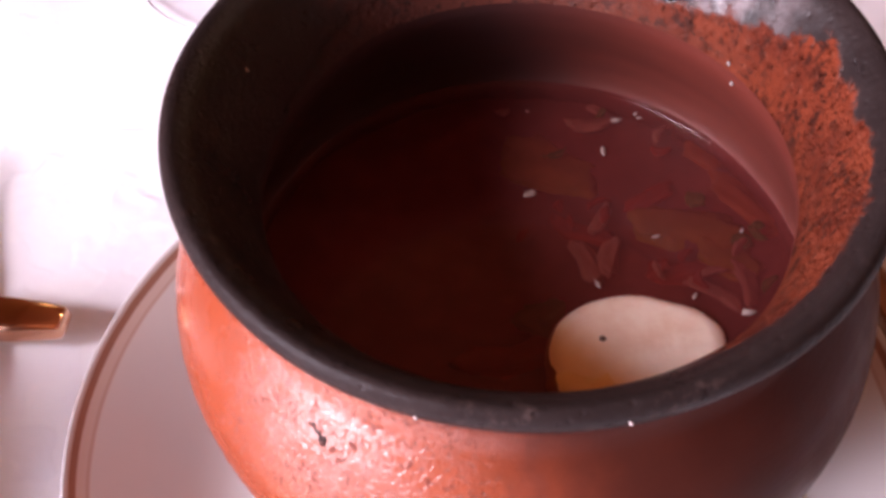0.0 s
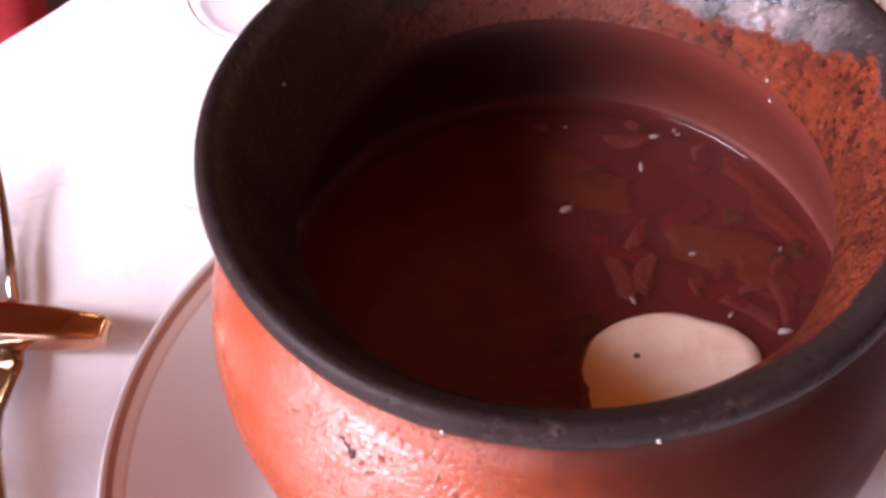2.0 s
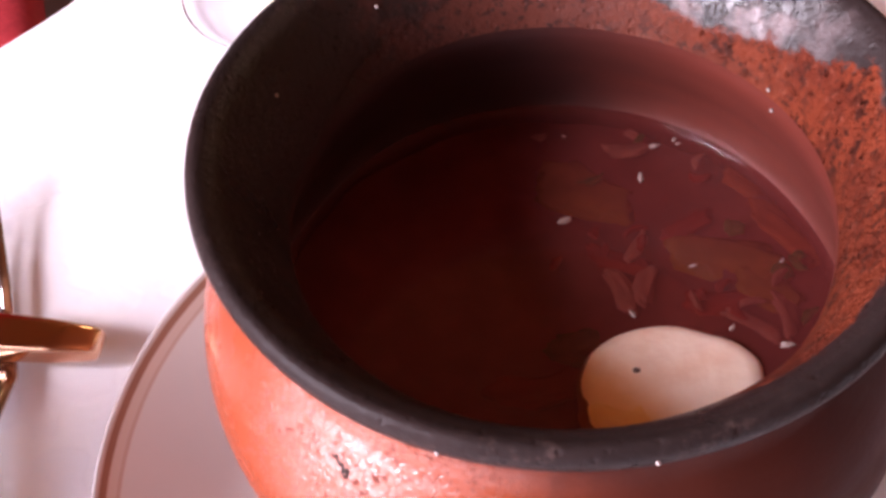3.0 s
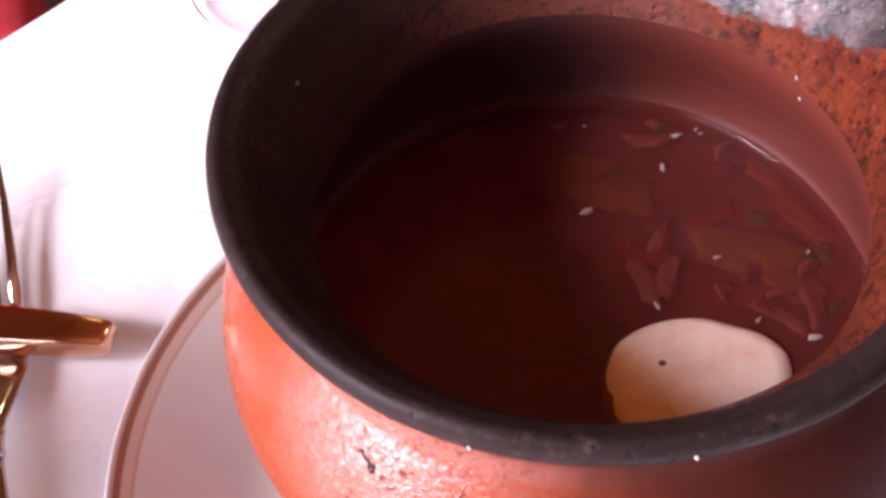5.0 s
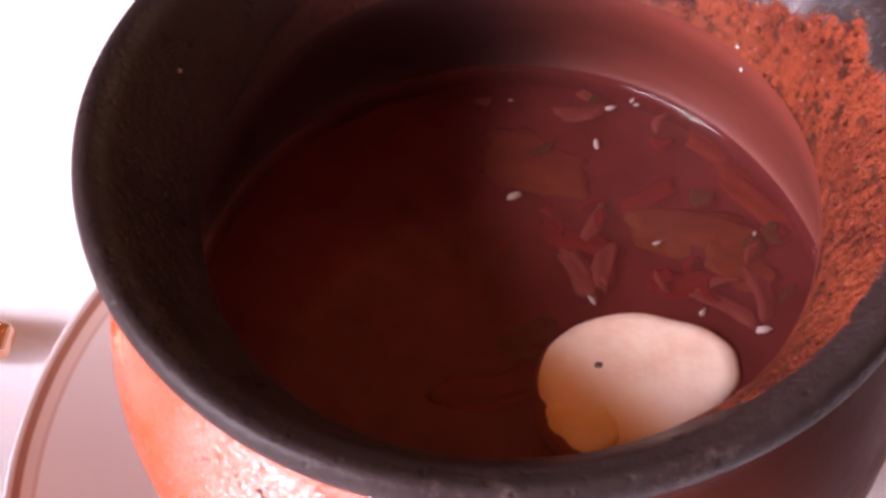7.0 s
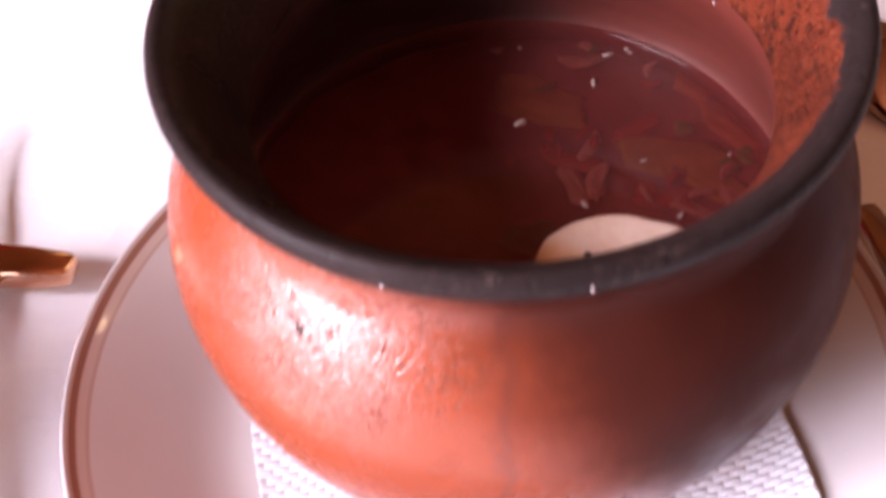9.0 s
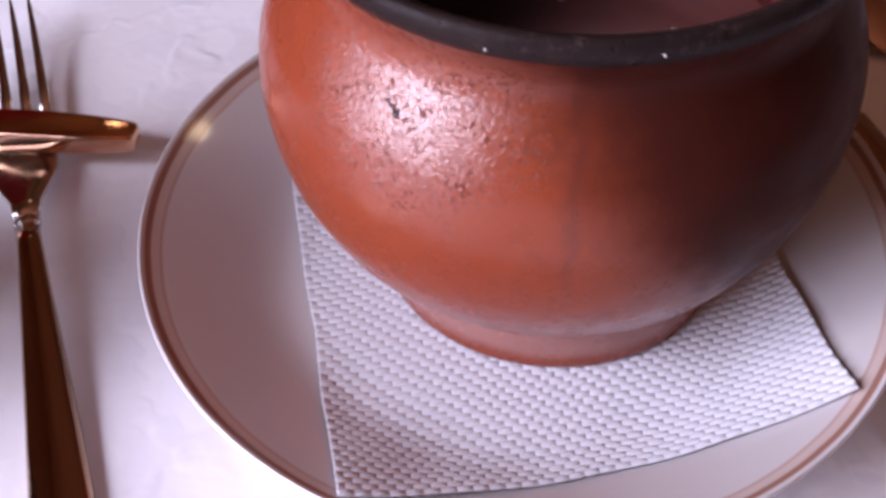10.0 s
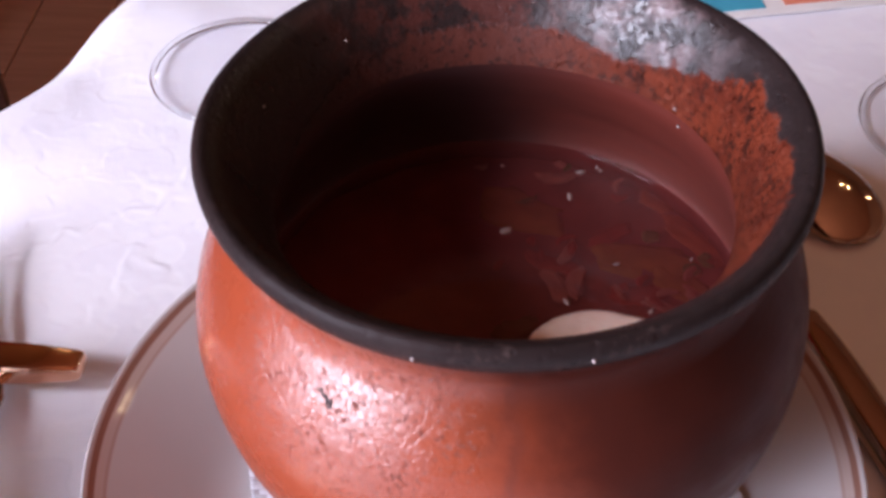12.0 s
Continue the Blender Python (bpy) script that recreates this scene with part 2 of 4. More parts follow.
def clay_rim_material():
    """The fire-blackened lip; crumbly bare clay, brown smoke stains and a glassy dark band with a painted highlight on
    its inner slope.
    """
    k = Mat("sooty_earthenware", rough=0.4, spec=0.13)
    x, y, z = k.split()
    rad = k.math("SQRT", k.math("ADD", k.math("MULTIPLY", x, x), k.math("MULTIPLY", y, y)))
    turn = k.math("ARCTAN2", y, x)
    inner = k.ramp(rad, 0.0735, 0.0712)
    wander = k.math("SUBTRACT", k.noise(75, 6, 0.7), 0.5)
    turn = k.math("ADD", turn, k.math("MULTIPLY", wander, 0.35))
    # height to which the bare clay reaches, all round the pot
    reach = k.t.nodes.new("ShaderNodeValToRGB")
    reach.color_ramp.interpolation = "EASE"
    stops = ((-75, 0.105), (-55, 0.1325), (-30, 0.1338), (-4, 0.1350), (3, 0.1322), (14, 0.1322), (19, 0.1345), (27, 0.1300), (40, 0.1245), (58, 0.1195), (78, 0.1225), (108, 0.1235), (140, 0.1195), (160, 0.1140), (178, 0.1050))
    while len(reach.color_ramp.elements) < len(stops):
        reach.color_ramp.elements.new(0.5)
    for el, (deg, h) in zip(reach.color_ramp.elements, stops):
        el.position = (deg + 180) / 360
        v = (h - 0.105) / 0.04
        el.color = (v, v, v, 1)
    k.put(k.math("ADD", k.math("DIVIDE", turn, 2 * math.pi), 0.5), reach.inputs[0])
    edge = k.math("ADD", k.math("MULTIPLY", reach.outputs[0], 0.04), 0.105)
    rag = k.math("MULTIPLY", wander, 0.0085)
    crumbs = k.math("MULTIPLY", k.math("SUBTRACT", k.noise(520, 5, 0.7), 0.5), 0.0042)
    below = k.math("SUBTRACT", edge, k.math("ADD", z, k.math("ADD", rag, crumbs)))
    bare = k.math("MULTIPLY", k.ramp(below, -0.0006, 0.0010), inner)
    right = k.ramp(turn, 0.80, 1.70, 1.0, 0.0)
    # bare clay: orange-red and crumbly to the right, brown and smoked towards the far side
    clay = k.mix(k.noise(190, 4), (0.135, 0.025, 0.012), (0.27, 0.054, 0.024))
    clay = k.mix(k.ramp(k.noise(60, 3), 0.42, 0.62, 0.0, 0.6), clay, (0.10, 0.018, 0.011))
    clay = k.mix(k.ramp(k.noise(420, 4, 0.6), 0.58, 0.70, 0.0, 0.6), clay, (0.30, 0.085, 0.050))
    blots = k.math("MULTIPLY", k.ramp(k.noise(300, 6, 0.78), 0.50, 0.57), k.ramp(k.noise(70, 3), 0.36, 0.56, 0.45, 1.0))
    hollow = k.ramp(k.voronoi(330), 0.0, 0.30, 0.55, 0.0)
    clay = k.mix(k.math("MULTIPLY", k.math("MAXIMUM", blots, hollow), 0.85), clay, (0.030, 0.010, 0.008))
    brown = k.mix(k.noise(130, 5), (0.055, 0.016, 0.012), (0.125, 0.034, 0.022))
    specks = k.ramp(k.noise(420, 4, 0.7), 0.54, 0.62)
    brown = k.mix(k.math("MULTIPLY", specks, 0.8), brown, (0.016, 0.008, 0.008))
    clay = k.mix(right, brown, clay)
    # darker towards the left
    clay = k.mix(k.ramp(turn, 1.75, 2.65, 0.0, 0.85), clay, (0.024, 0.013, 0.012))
    # soot above it, brown stains on the far side, and a window highlight painted pale
    soot = k.mix(k.noise(45, 4), (0.011, 0.008, 0.008), (0.029, 0.018, 0.017))
    scuff = k.math("MULTIPLY", k.ramp(k.noise(210, 6, 0.75), 0.54, 0.66), k.ramp(k.noise(30, 3), 0.40, 0.62))
    soot = k.mix(k.math("MULTIPLY", scuff, 0.6), soot, (0.060, 0.038, 0.034))
    far = k.math("MULTIPLY", k.ramp(turn, 1.05, 1.45), k.ramp(turn, 2.0, 2.7, 1.0, 0.0))
    stain = k.math("MULTIPLY", k.math("MULTIPLY", k.ramp(k.noise(100, 6, 0.75), 0.44, 0.58), far), inner)
    soot = k.mix(k.math("MULTIPLY", stain, 0.8), soot, (0.088, 0.026, 0.020))
    sheen_zone = k.math("MULTIPLY", k.ramp(k.math("ABSOLUTE", k.math("SUBTRACT", turn, 0.98)), 0.10, 0.55, 1.0, 0.0), inner)
    painted_sheen = k.math("MULTIPLY", k.ramp(k.noise(120, 5, 0.65), 0.40, 0.66), sheen_zone)
    soot = k.mix(k.math("MULTIPLY", painted_sheen, 0.65), soot, (0.24, 0.165, 0.165))
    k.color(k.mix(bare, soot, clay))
    k.rough(k.math("ADD", k.math("ADD", k.ramp(k.noise(90, 4), 0.3, 0.7, 0.26, 0.42), k.math("MULTIPLY", bare, 0.16)), k.math("MULTIPLY", sheen_zone, -0.10)))
    k.bump(k.math("MULTIPLY", k.math("ADD", k.noise(330, 5, 0.7), k.math("MULTIPLY", hollow, -0.8)), k.math("ADD", k.math("MULTIPLY", bare, right), 0.10)), 1.0, 0.0034)
    k.bump(k.math("MULTIPLY", bare, -1.0), 0.5, 0.0008)
    k.put(k.math("ADD", k.ramp(inner, 0.0, 1.0, 0.070, 0.26), k.math("ADD", k.math("MULTIPLY", sheen_zone, 0.30), k.math("MULTIPLY", k.math("MULTIPLY", bare, right), -0.22))), k.b.inputs["Specular IOR Level"])
    k.bump(k.math("MULTIPLY", k.ramp(k.noise(300, 5, 0.7), 0.42, 0.58), k.math("ADD", k.math("MULTIPLY", sheen_zone, 0.6), 0.25)), 0.34, 0.0007)
    k.bump(k.noise(45, 3), 0.20, 0.0018)
    return k.m


def clay_inside_material():
    k = Mat("glazed_inside", rough=0.5, spec=0.25)
    mp = k.node("ShaderNodeMapping", Vector=k.coords(), Scale=(1.0, 1.0, 9.0))
    rings = k.noise(22, 4, at=mp.outputs[0])
    x, y, z = k.split()
    wall_clay = k.mix(k.ramp(rings, 0.2, 0.8), (0.102, 0.019, 0.013), (0.124, 0.024, 0.016))
    # left half darkened: shade painted into the wall colour, along with soot
    soot_shade = k.ramp(k.math("ADD", x, k.math("MULTIPLY", k.math("SUBTRACT", k.noise(30, 4), 0.5), 0.03)), -0.015, 0.038, 0.93, 0.0)
    k.color(k.mix(soot_shade, wall_clay, (0.026, 0.010, 0.010)))
    k.bump(rings, 0.10, 0.0010)
    return k.m


def cloth_material():
    k = Mat("white_damask", rough=0.85, spec=0.25)
    big = k.noise(9, 3)
    fig = k.ramp(k.noise(38, 2), 0.50, 0.56)
    k.color(k.mix(k.math("MULTIPLY", fig, 0.35), k.mix(big, (0.77, 0.75, 0.79), (0.83, 0.82, 0.85)), (0.75, 0.73, 0.80)))
    k.rough(k.ramp(fig, 0, 1, 0.9, 0.6))
    wave = k.node("ShaderNodeTexWave", Vector=k.coords(), Scale=500.0, Distortion=1.5)
    k.bump(wave.outputs["Fac"], 0.15, 0.0003)
    k.bump(fig, 0.25, 0.0004)
    crease = k.ramp(k.math("ABSOLUTE", k.math("SUBTRACT", k.noise(13, 3, 0.6), 0.5)), 0.0, 0.035, 1.0, 0.0)
    k.bump(k.math("MULTIPLY", crease, k.ramp(k.noise(8, 2), 0.46, 0.62)), 0.28, 0.0010)
    k.bump(k.noise(22, 4), 0.35, 0.004)
    return k.m


def china_material():
    k = Mat("white_china", rough=0.12, spec=0.6)
    x, y, z = k.split()
    rad = k.math("SQRT", k.math("ADD", k.math("MULTIPLY", x, x), k.math("MULTIPLY", y, y)))
    rad = k.math("ADD", rad, k.math("MULTIPLY", k.math("SUBTRACT", k.noise(60), 0.5), 0.0006))
    inside = k.ramp(z, 0.0085, 0.0095)

    def band(a, b, soft=0.0006):
        return k.math("MULTIPLY", k.ramp(rad, a - soft, a), k.ramp(rad, b, b + soft, 1.0, 0.0))
    base = k.mix(k.noise(25), (0.57, 0.53, 0.53), (0.62, 0.58, 0.58))
    base = k.mix(k.math("MULTIPLY", band(0.1092, 0.1138), 0.50), base, (0.50, 0.31, 0.23))
    base = k.mix(k.math("MULTIPLY", band(0.1124, 0.1136, 0.0005), 0.85), base, (0.26, 0.11, 0.07))
    base = k.mix(k.math("MULTIPLY", band(0.1092, 0.1097, 0.0004), 0.30), base, (0.33, 0.17, 0.12))
    k.color(base)
    k.set(Coat_Weight=0.15, Coat_Roughness=0.04)
    k.bump(k.noise(30, 2), 0.08, 0.002)
    return k.m


def napkin_material():
    k = Mat("embossed_tissue", rough=0.9, spec=0.2)
    k.color(k.mix(k.noise(300), (0.61, 0.61, 0.66), (0.68, 0.68, 0.73)))
    k.bump(k.noise(900, 3), 0.3, 0.0003)
    return k.m


def steel_material(name, tint, rough):
    k = Mat(name, rough=rough, metal=1.0)
    k.color(k.mix(k.noise(60), tint, tuple(c * 0.85 for c in tint)))
    k.rough(k.ramp(k.noise(150, 5), 0.3, 0.7, rough * 0.7, rough * 1.5))
    st = k.node("ShaderNodeMapping", Vector=k.coords(), Scale=(900.0, 25.0, 900.0))
    k.bump(k.noise(1.0, 3, 0.6, at=st.outputs[0]), 0.06, 0.0003)
    return k.m


def film_material(name, tint, ior, rough, sheet=True, murk=None):
    """A clear surface: tinted see-through, with gloss on top."""
    m = bpy.data.materials.new(name)
    m.use_nodes = True
    t = m.node_tree
    t.nodes.clear()
    out = t.nodes.new("ShaderNodeOutputMaterial")
    mix = t.nodes.new("ShaderNodeMixShader")
    clear = t.nodes.new("ShaderNodeBsdfTransparent")
    gloss = t.nodes.new("ShaderNodeBsdfGlossy")
    fres = t.nodes.new("ShaderNodeFresnel" if sheet else "ShaderNodeValue")
    tex = t.nodes.new("ShaderNodeTexNoise")
    bump = t.nodes.new("ShaderNodeBump")
    coord = t.nodes.new("ShaderNodeTexCoord")
    clear.inputs[0].default_value = tint
    gloss.inputs["Roughness"].default_value = rough
    if sheet:
        fres.inputs[0].default_value = ior
    else:
        fres.outputs[0].default_value = 0.03
    tex.inputs["Scale"].default_value = 70
    bump.inputs["Strength"].default_value = 0.05
    bump.inputs["Distance"].default_value = 0.001
    link = t.links.new
    link(coord.outputs["Object"], tex.inputs["Vector"])
    link(tex.outputs["Fac"], bump.inputs["Height"])
    link(bump.outputs[0], gloss.inputs["Normal"])
    if sheet:
        link(bump.outputs[0], fres.inputs["Normal"])
    link(fres.outputs[0], mix.inputs[0])
    if murk:
        # fine particles drifting in the liquid veil what lies below
        cloudy, veil, drift = t.nodes.new("ShaderNodeBsdfDiffuse"), t.nodes.new("ShaderNodeMixShader"), t.nodes.new("ShaderNodeTexNoise")
        spread = t.nodes.new("ShaderNodeMapRange")
        cloudy.inputs[0].default_value = murk
        drift.inputs["Scale"].default_value, drift.inputs["Detail"].default_value = 28, 4
        spread.inputs[1].default_value, spread.inputs[2].default_value = 0.3, 0.7
        spread.inputs[3].default_value, spread.inputs[4].default_value = 0.33, 0.52
        link(coord.outputs["Object"], drift.inputs["Vector"])
        link(drift.outputs["Fac"], spread.inputs[0])
        link(spread.outputs[0], veil.inputs[0])
        link(clear.outputs[0], veil.inputs[1])
        link(cloudy.outputs[0], veil.inputs[2])
        clear = veil
    link(clear.outputs[0], mix.inputs[1])
    link(gloss.outputs[0], mix.inputs[2])
    link(mix.outputs[0], out.inputs[0])
    return m


def sediment_material():
    k = Mat("thick_soup", rough=0.5)
    a, b = k.noise(45, 5, 0.6), k.noise(150, 4)
    c = k.mix(k.ramp(a, 0.35, 0.7), (0.18, 0.056, 0.053), (0.265, 0.088, 0.078))
    c = k.mix(k.ramp(b, 0.55, 0.75, 0.0, 0.6), c, (0.21, 0.070, 0.042))
    k.color(c)
    k.bump(a, 0.4, 0.003)
    return k.m


def food_material(name, a, b, scale=120, rough=0.4, glow=0.0, spec=0.5):
    k = Mat(name, rough=rough)
    k.color(k.mix(k.ramp(k.noise(scale, 4), 0.35, 0.68), a, b))
    k.bump(k.noise(scale * 2.5, 3), 0.2, 0.0004)
    k.b.inputs["Specular IOR Level"].default_value = spec
    if glow:
        k.set(Subsurface_Weight=glow, Subsurface_Radius=(0.004, 0.002, 0.001), Subsurface_Scale=0.6)
    return k.m


def glass_material(name, tint=(0.95, 0.97, 0.98)):
    k = Mat(name, rough=0.03, color=tint)
    k.set(Transmission_Weight=1.0, IOR=1.48)
    k.rough(k.ramp(k.noise(40), 0.3, 0.8, 0.02, 0.06))
    return k.m


def wood_material(name, a, b):
    k = Mat(name, rough=0.45)
    mp = k.node("ShaderNodeMapping", Vector=k.coords(), Scale=(2.0, 26.0, 26.0))
    g = k.noise(3.0, 6, 0.6, at=mp.outputs[0])
    k.color(k.mix(k.ramp(g, 0.3, 0.7), a, b))
    k.rough(k.ramp(g, 0.3, 0.7, 0.35, 0.6))
    k.bump(g, 0.15, 0.001)
    return k.m


def plaster_material(name, a, b):
    k = Mat(name, rough=0.9)
    k.color(k.mix(k.noise(3, 4), a, b))
    k.bump(k.noise(80, 4), 0.2, 0.002)
    return k.m


CLAY, SOOTY, INSIDE = clay_body_material(), clay_rim_material(), clay_inside_material()
CLOTH, CHINA, TISSUE = cloth_material(), china_material(), napkin_material()
STEEL = steel_material("polished_steel", (0.62, 0.58, 0.56), 0.10)
# the same steel, with dark and warm room reflections put into its tint
DARK_STEEL = steel_material("dark_reflecting_steel", (0.46, 0.32, 0.23), 0.08)
WARM_REFLECTING = steel_material("warm_reflecting_steel", (0.80, 0.46, 0.30), 0.10)
BROTH, SEDIMENT = film_material("clear_red_broth", (0.64, 0.42, 0.39, 1), 1.27, 0.04, murk=(0.150, 0.030, 0.028, 1)), sediment_material()
def egg_material():
    k = Mat("boiled_egg", rough=0.35)
    x, y, z = k.split()
    white = k.mix(k.ramp(k.noise(85, 5, 0.6), 0.35, 0.65), (0.80, 0.57, 0.44), (0.90, 0.74, 0.62))
    way = k.math("ADD", k.math("ADD", k.math("MULTIPLY", x, -0.75), k.math("MULTIPLY", y, -0.66)), k.math("MULTIPLY", k.noise(90, 4), 0.010))
    yolk = k.mix(k.noise(120), (0.66, 0.27, 0.05), (0.74, 0.36, 0.10))
    k.color(k.mix(k.ramp(way, 0.006, 0.018, 0.0, 0.85), white, yolk))
    k.bump(k.noise(160, 4), 0.35, 0.0010)
    k.set(Subsurface_Weight=0.15, Subsurface_Radius=(0.003, 0.0015, 0.001), Subsurface_Scale=0.5)
    return k.m


EGG = egg_material()
YOLK = food_material("egg_yolk_edge", (0.70, 0.33, 0.08), (0.78, 0.45, 0.16), 80, 0.4, 0.2)
ONION = food_material("cooked_onion", (0.42, 0.24, 0.20), (0.54, 0.34, 0.28), 160, 0.3, 0.2, spec=0.1)
PEPPER = food_material("green_pepper", (0.26, 0.160, 0.030), (0.34, 0.205, 0.045), 90, 0.7, spec=0.02)
HERB = food_material("green_herb", (0.060, 0.150, 0.040), (0.11, 0.20, 0.055), 200, 0.7, spec=0.02)
TOMATO = food_material("red_pepper", (0.29, 0.045, 0.032), (0.36, 0.065, 0.045), 90, 0.7, spec=0.02)
CARROT = food_material("carrot", (0.30, 0.092, 0.036), (0.36, 0.12, 0.05), 110, spec=0.1)
GRAIN = food_material("pale_grain", (0.28, 0.20, 0.18), (0.42, 0.33, 0.30), 300, 0.35)
CRUMB = food_material("pale_crumb", (0.36, 0.29, 0.28), (0.44, 0.36, 0.34), 900, 0.6)
GLASS = glass_material("clear_glass")
AMBER = food_material("amber_drink", (0.16, 0.06, 0.02), (0.20, 0.08, 0.03), 30, 0.1)
THIN_GLASS = film_material("thin_clear_glass", (0.992, 0.994, 1.0, 1), 1.45, 0.02, sheet=False)
FLOOR_WOOD = wood_material("brown_floorboard", (0.50, 0.27, 0.18), (0.60, 0.34, 0.24))
DARK_WOOD = wood_material("dark_wood", (0.07, 0.04, 0.035), (0.11, 0.06, 0.05))
WALL = plaster_material("warm_plaster", (0.25, 0.125, 0.070), (0.31, 0.155, 0.085))
CEILING = plaster_material("ceiling_plaster", (0.36, 0.15, 0.07), (0.43, 0.19, 0.09))
RED_CLOTH = food_material("red_upholstery", (0.36, 0.02, 0.03), (0.45, 0.03, 0.04), 200, 0.85)
INK = food_material("blue_print", (0.05, 0.30, 0.42), (0.07, 0.36, 0.48), 40, 0.6)
PAPER = food_material("printed_paper", (0.72, 0.70, 0.68), (0.78, 0.76, 0.74), 40, 0.6)
ORANGE_INK = food_material("orange_print", (0.62, 0.20, 0.12), (0.68, 0.26, 0.16), 40, 0.6)


def glow_material(name, strength):
    k = Mat(name, rough=0.3, color=(0.8, 0.7, 0.55))
    k.b.inputs["Emission Color"].default_value = (1.0, 0.72, 0.40, 1)
    k.b.inputs["Emission Strength"].default_value = strength
    return k.m


LAMP_GLOW, GLOBE_GLOW = glow_material("bulb_glow", 210.0), glow_material("globe_glow", 20.0)
BRASS = steel_material("brass", (0.70, 0.48, 0.22), 0.3)

# ---- the room: floor, walls with a window, ceiling; the table's top is at z = 0 ----
FLOOR_Z, CEIL_Z = -0.75, 2.05
X0, X1, Y0, Y1 = -1.10, 2.6, -2.2, 2.6


def wall(name, sx, sy, sz, at):
    return tagged(part(name, box(sx, sy, sz, at), WALL, smooth=False), "warm brown plaster wall of the dining room", "wall", kind="structure")


H, MID = CEIL_Z - FLOOR_Z, (CEIL_Z + FLOOR_Z) / 2
floor = tagged(part("floor", box(X1 - X0 + 0.4, Y1 - Y0 + 0.4, 0.06, ((X0 + X1) / 2, (Y0 + Y1) / 2, FLOOR_Z - 0.05)), DARK_WOOD, smooth=False), "brown wooden floor of the dining room", "floor", kind="structure")
tagged(part("ceiling", box(X1 - X0 + 0.4, Y1 - Y0 + 0.4, 0.1, ((X0 + X1) / 2, (Y0 + Y1) / 2, CEIL_Z + 0.05)), CEILING, smooth=False), "ochre plaster ceiling", "ceiling", kind="structure")
wall("wall_north", X1 - X0 + 0.4, 0.15, H, ((X0 + X1) / 2, Y1 + 0.075, MID))
wall("wall_south", X1 - X0 + 0.4, 0.15, H, ((X0 + X1) / 2, Y0 - 0.075, MID))
wall("wall_east", 0.15, Y1 - Y0, H, (X1 + 0.075, (Y0 + Y1) / 2, MID))
bm = box(0.15, WIN_Y[0] - Y0, H, (X0 - 0.075, (Y0 + WIN_Y[0]) / 2, MID))
for sy, sz, at in ((Y1 - WIN_Y[1], H, (X0 - 0.075, (Y1 + WIN_Y[1]) / 2, MID)),
                   (WIN_Y[1] - WIN_Y[0], WIN_Z[0] - FLOOR_Z, (X0 - 0.075, sum(WIN_Y) / 2, (FLOOR_Z + WIN_Z[0]) / 2)),
                   (WIN_Y[1] - WIN_Y[0], CEIL_Z - WIN_Z[1], (X0 - 0.075, sum(WIN_Y) / 2, (CEIL_Z + WIN_Z[1]) / 2))):
    piece = bmesh.ops.create_cube(bm, size=1.0)["verts"]
    bmesh.ops.scale(bm, vec=(0.15, sy, sz), verts=piece)
    bmesh.ops.translate(bm, vec=at, verts=piece)
tagged(part("wall_west", bm, WALL, smooth=False), "warm brown plaster wall with a window opening", "wall", kind="structure")
window = empty("window_1", "wooden window frame in the plaster wall", "window", (X0 - 0.075, sum(WIN_Y) / 2, sum(WIN_Z) / 2), kind="structure")
WW, WH = WIN_Y[1] - WIN_Y[0], WIN_Z[1] - WIN_Z[0]
for sy, sz, y, z in ((0.05, WH, -WW / 2 + 0.025, 0), (0.05, WH, WW / 2 - 0.025, 0), (WW - 0.1, 0.05, 0, WH / 2 - 0.025), (WW - 0.1, 0.05, 0, -WH / 2 + 0.025)):
    part("window_frame", box(0.06, sy, sz, (0, y, z), 0.006), DARK_WOOD, window)



def curtain_mesh(width=1.25, height=1.80, n=160):
    """A hanging cloth in soft folds, lying in the yz plane."""
    bm = bmesh.new()
    rows = []
    for j in range(9):
        t = j / 8
        rows.append([bm.verts.new((0.028 * math.sin(i / n * 58 + 1.4 * noise.noise(Vector((i / n * 6, 0, t)))) * (0.7 + 0.3 * t), width * (i / n - 0.5), -height * t)) for i in range(n + 1)])
    for a, b in zip(rows, rows[1:]):
        for i in range(n):
            bm.faces.new((a[i], b[i], b[i + 1], a[i + 1]))
    return bm


curtain = empty("curtain", "long red curtain hanging in folds beside the window", "curtain", (X0 + 0.06, 1.25, 1.12))
drape = part("drape", curtain_mesh(), RED_CLOTH, curtain)
drape.modifiers.new("thickness", "SOLIDIFY").thickness = 0.003
rail = revolve([(0.0, -0.72), (0.012, -0.72), (0.012, 0.72), (0.0, 0.72)], 16)
bmesh.ops.rotate(rail, cent=(0, 0, 0), matrix=Matrix.Rotation(radians(90), 3, "X"), verts=rail.verts)
part("rail", rail, DARK_WOOD, curtain, "dark wooden curtain rail").location = (-0.02, 0, 0.012)

for x, y, z in ((0.86, 0.98, 1.34), (1.02, 0.96, 1.22), (1.95, 1.40, 1.05)):
    lamp = empty("pendant_lamp", "small warm pendant lamp with a brass cap", "lamp", (x, y, z), "pendant lamps")
    part("bulb", revolve(smooth_profile([(0.0, 0.006), (0.009, 0.009), (0.0140, 0.021), (0.0125, 0.044), (0.010, 0.062)]) + [(0.0, 0.062)], 24), LAMP_GLOW, lamp)
    part("cap", revolve([(0.0, 0.10), (0.018, 0.098), (0.026, 0.062), (0.0, 0.061)], 24), BRASS, lamp)
    part("cord", revolve([(0.0, CEIL_Z - z + 0.01), (0.003, CEIL_Z - z), (0.003, 0.098), (0.0, 0.097)], 8), DARK_WOOD, lamp)

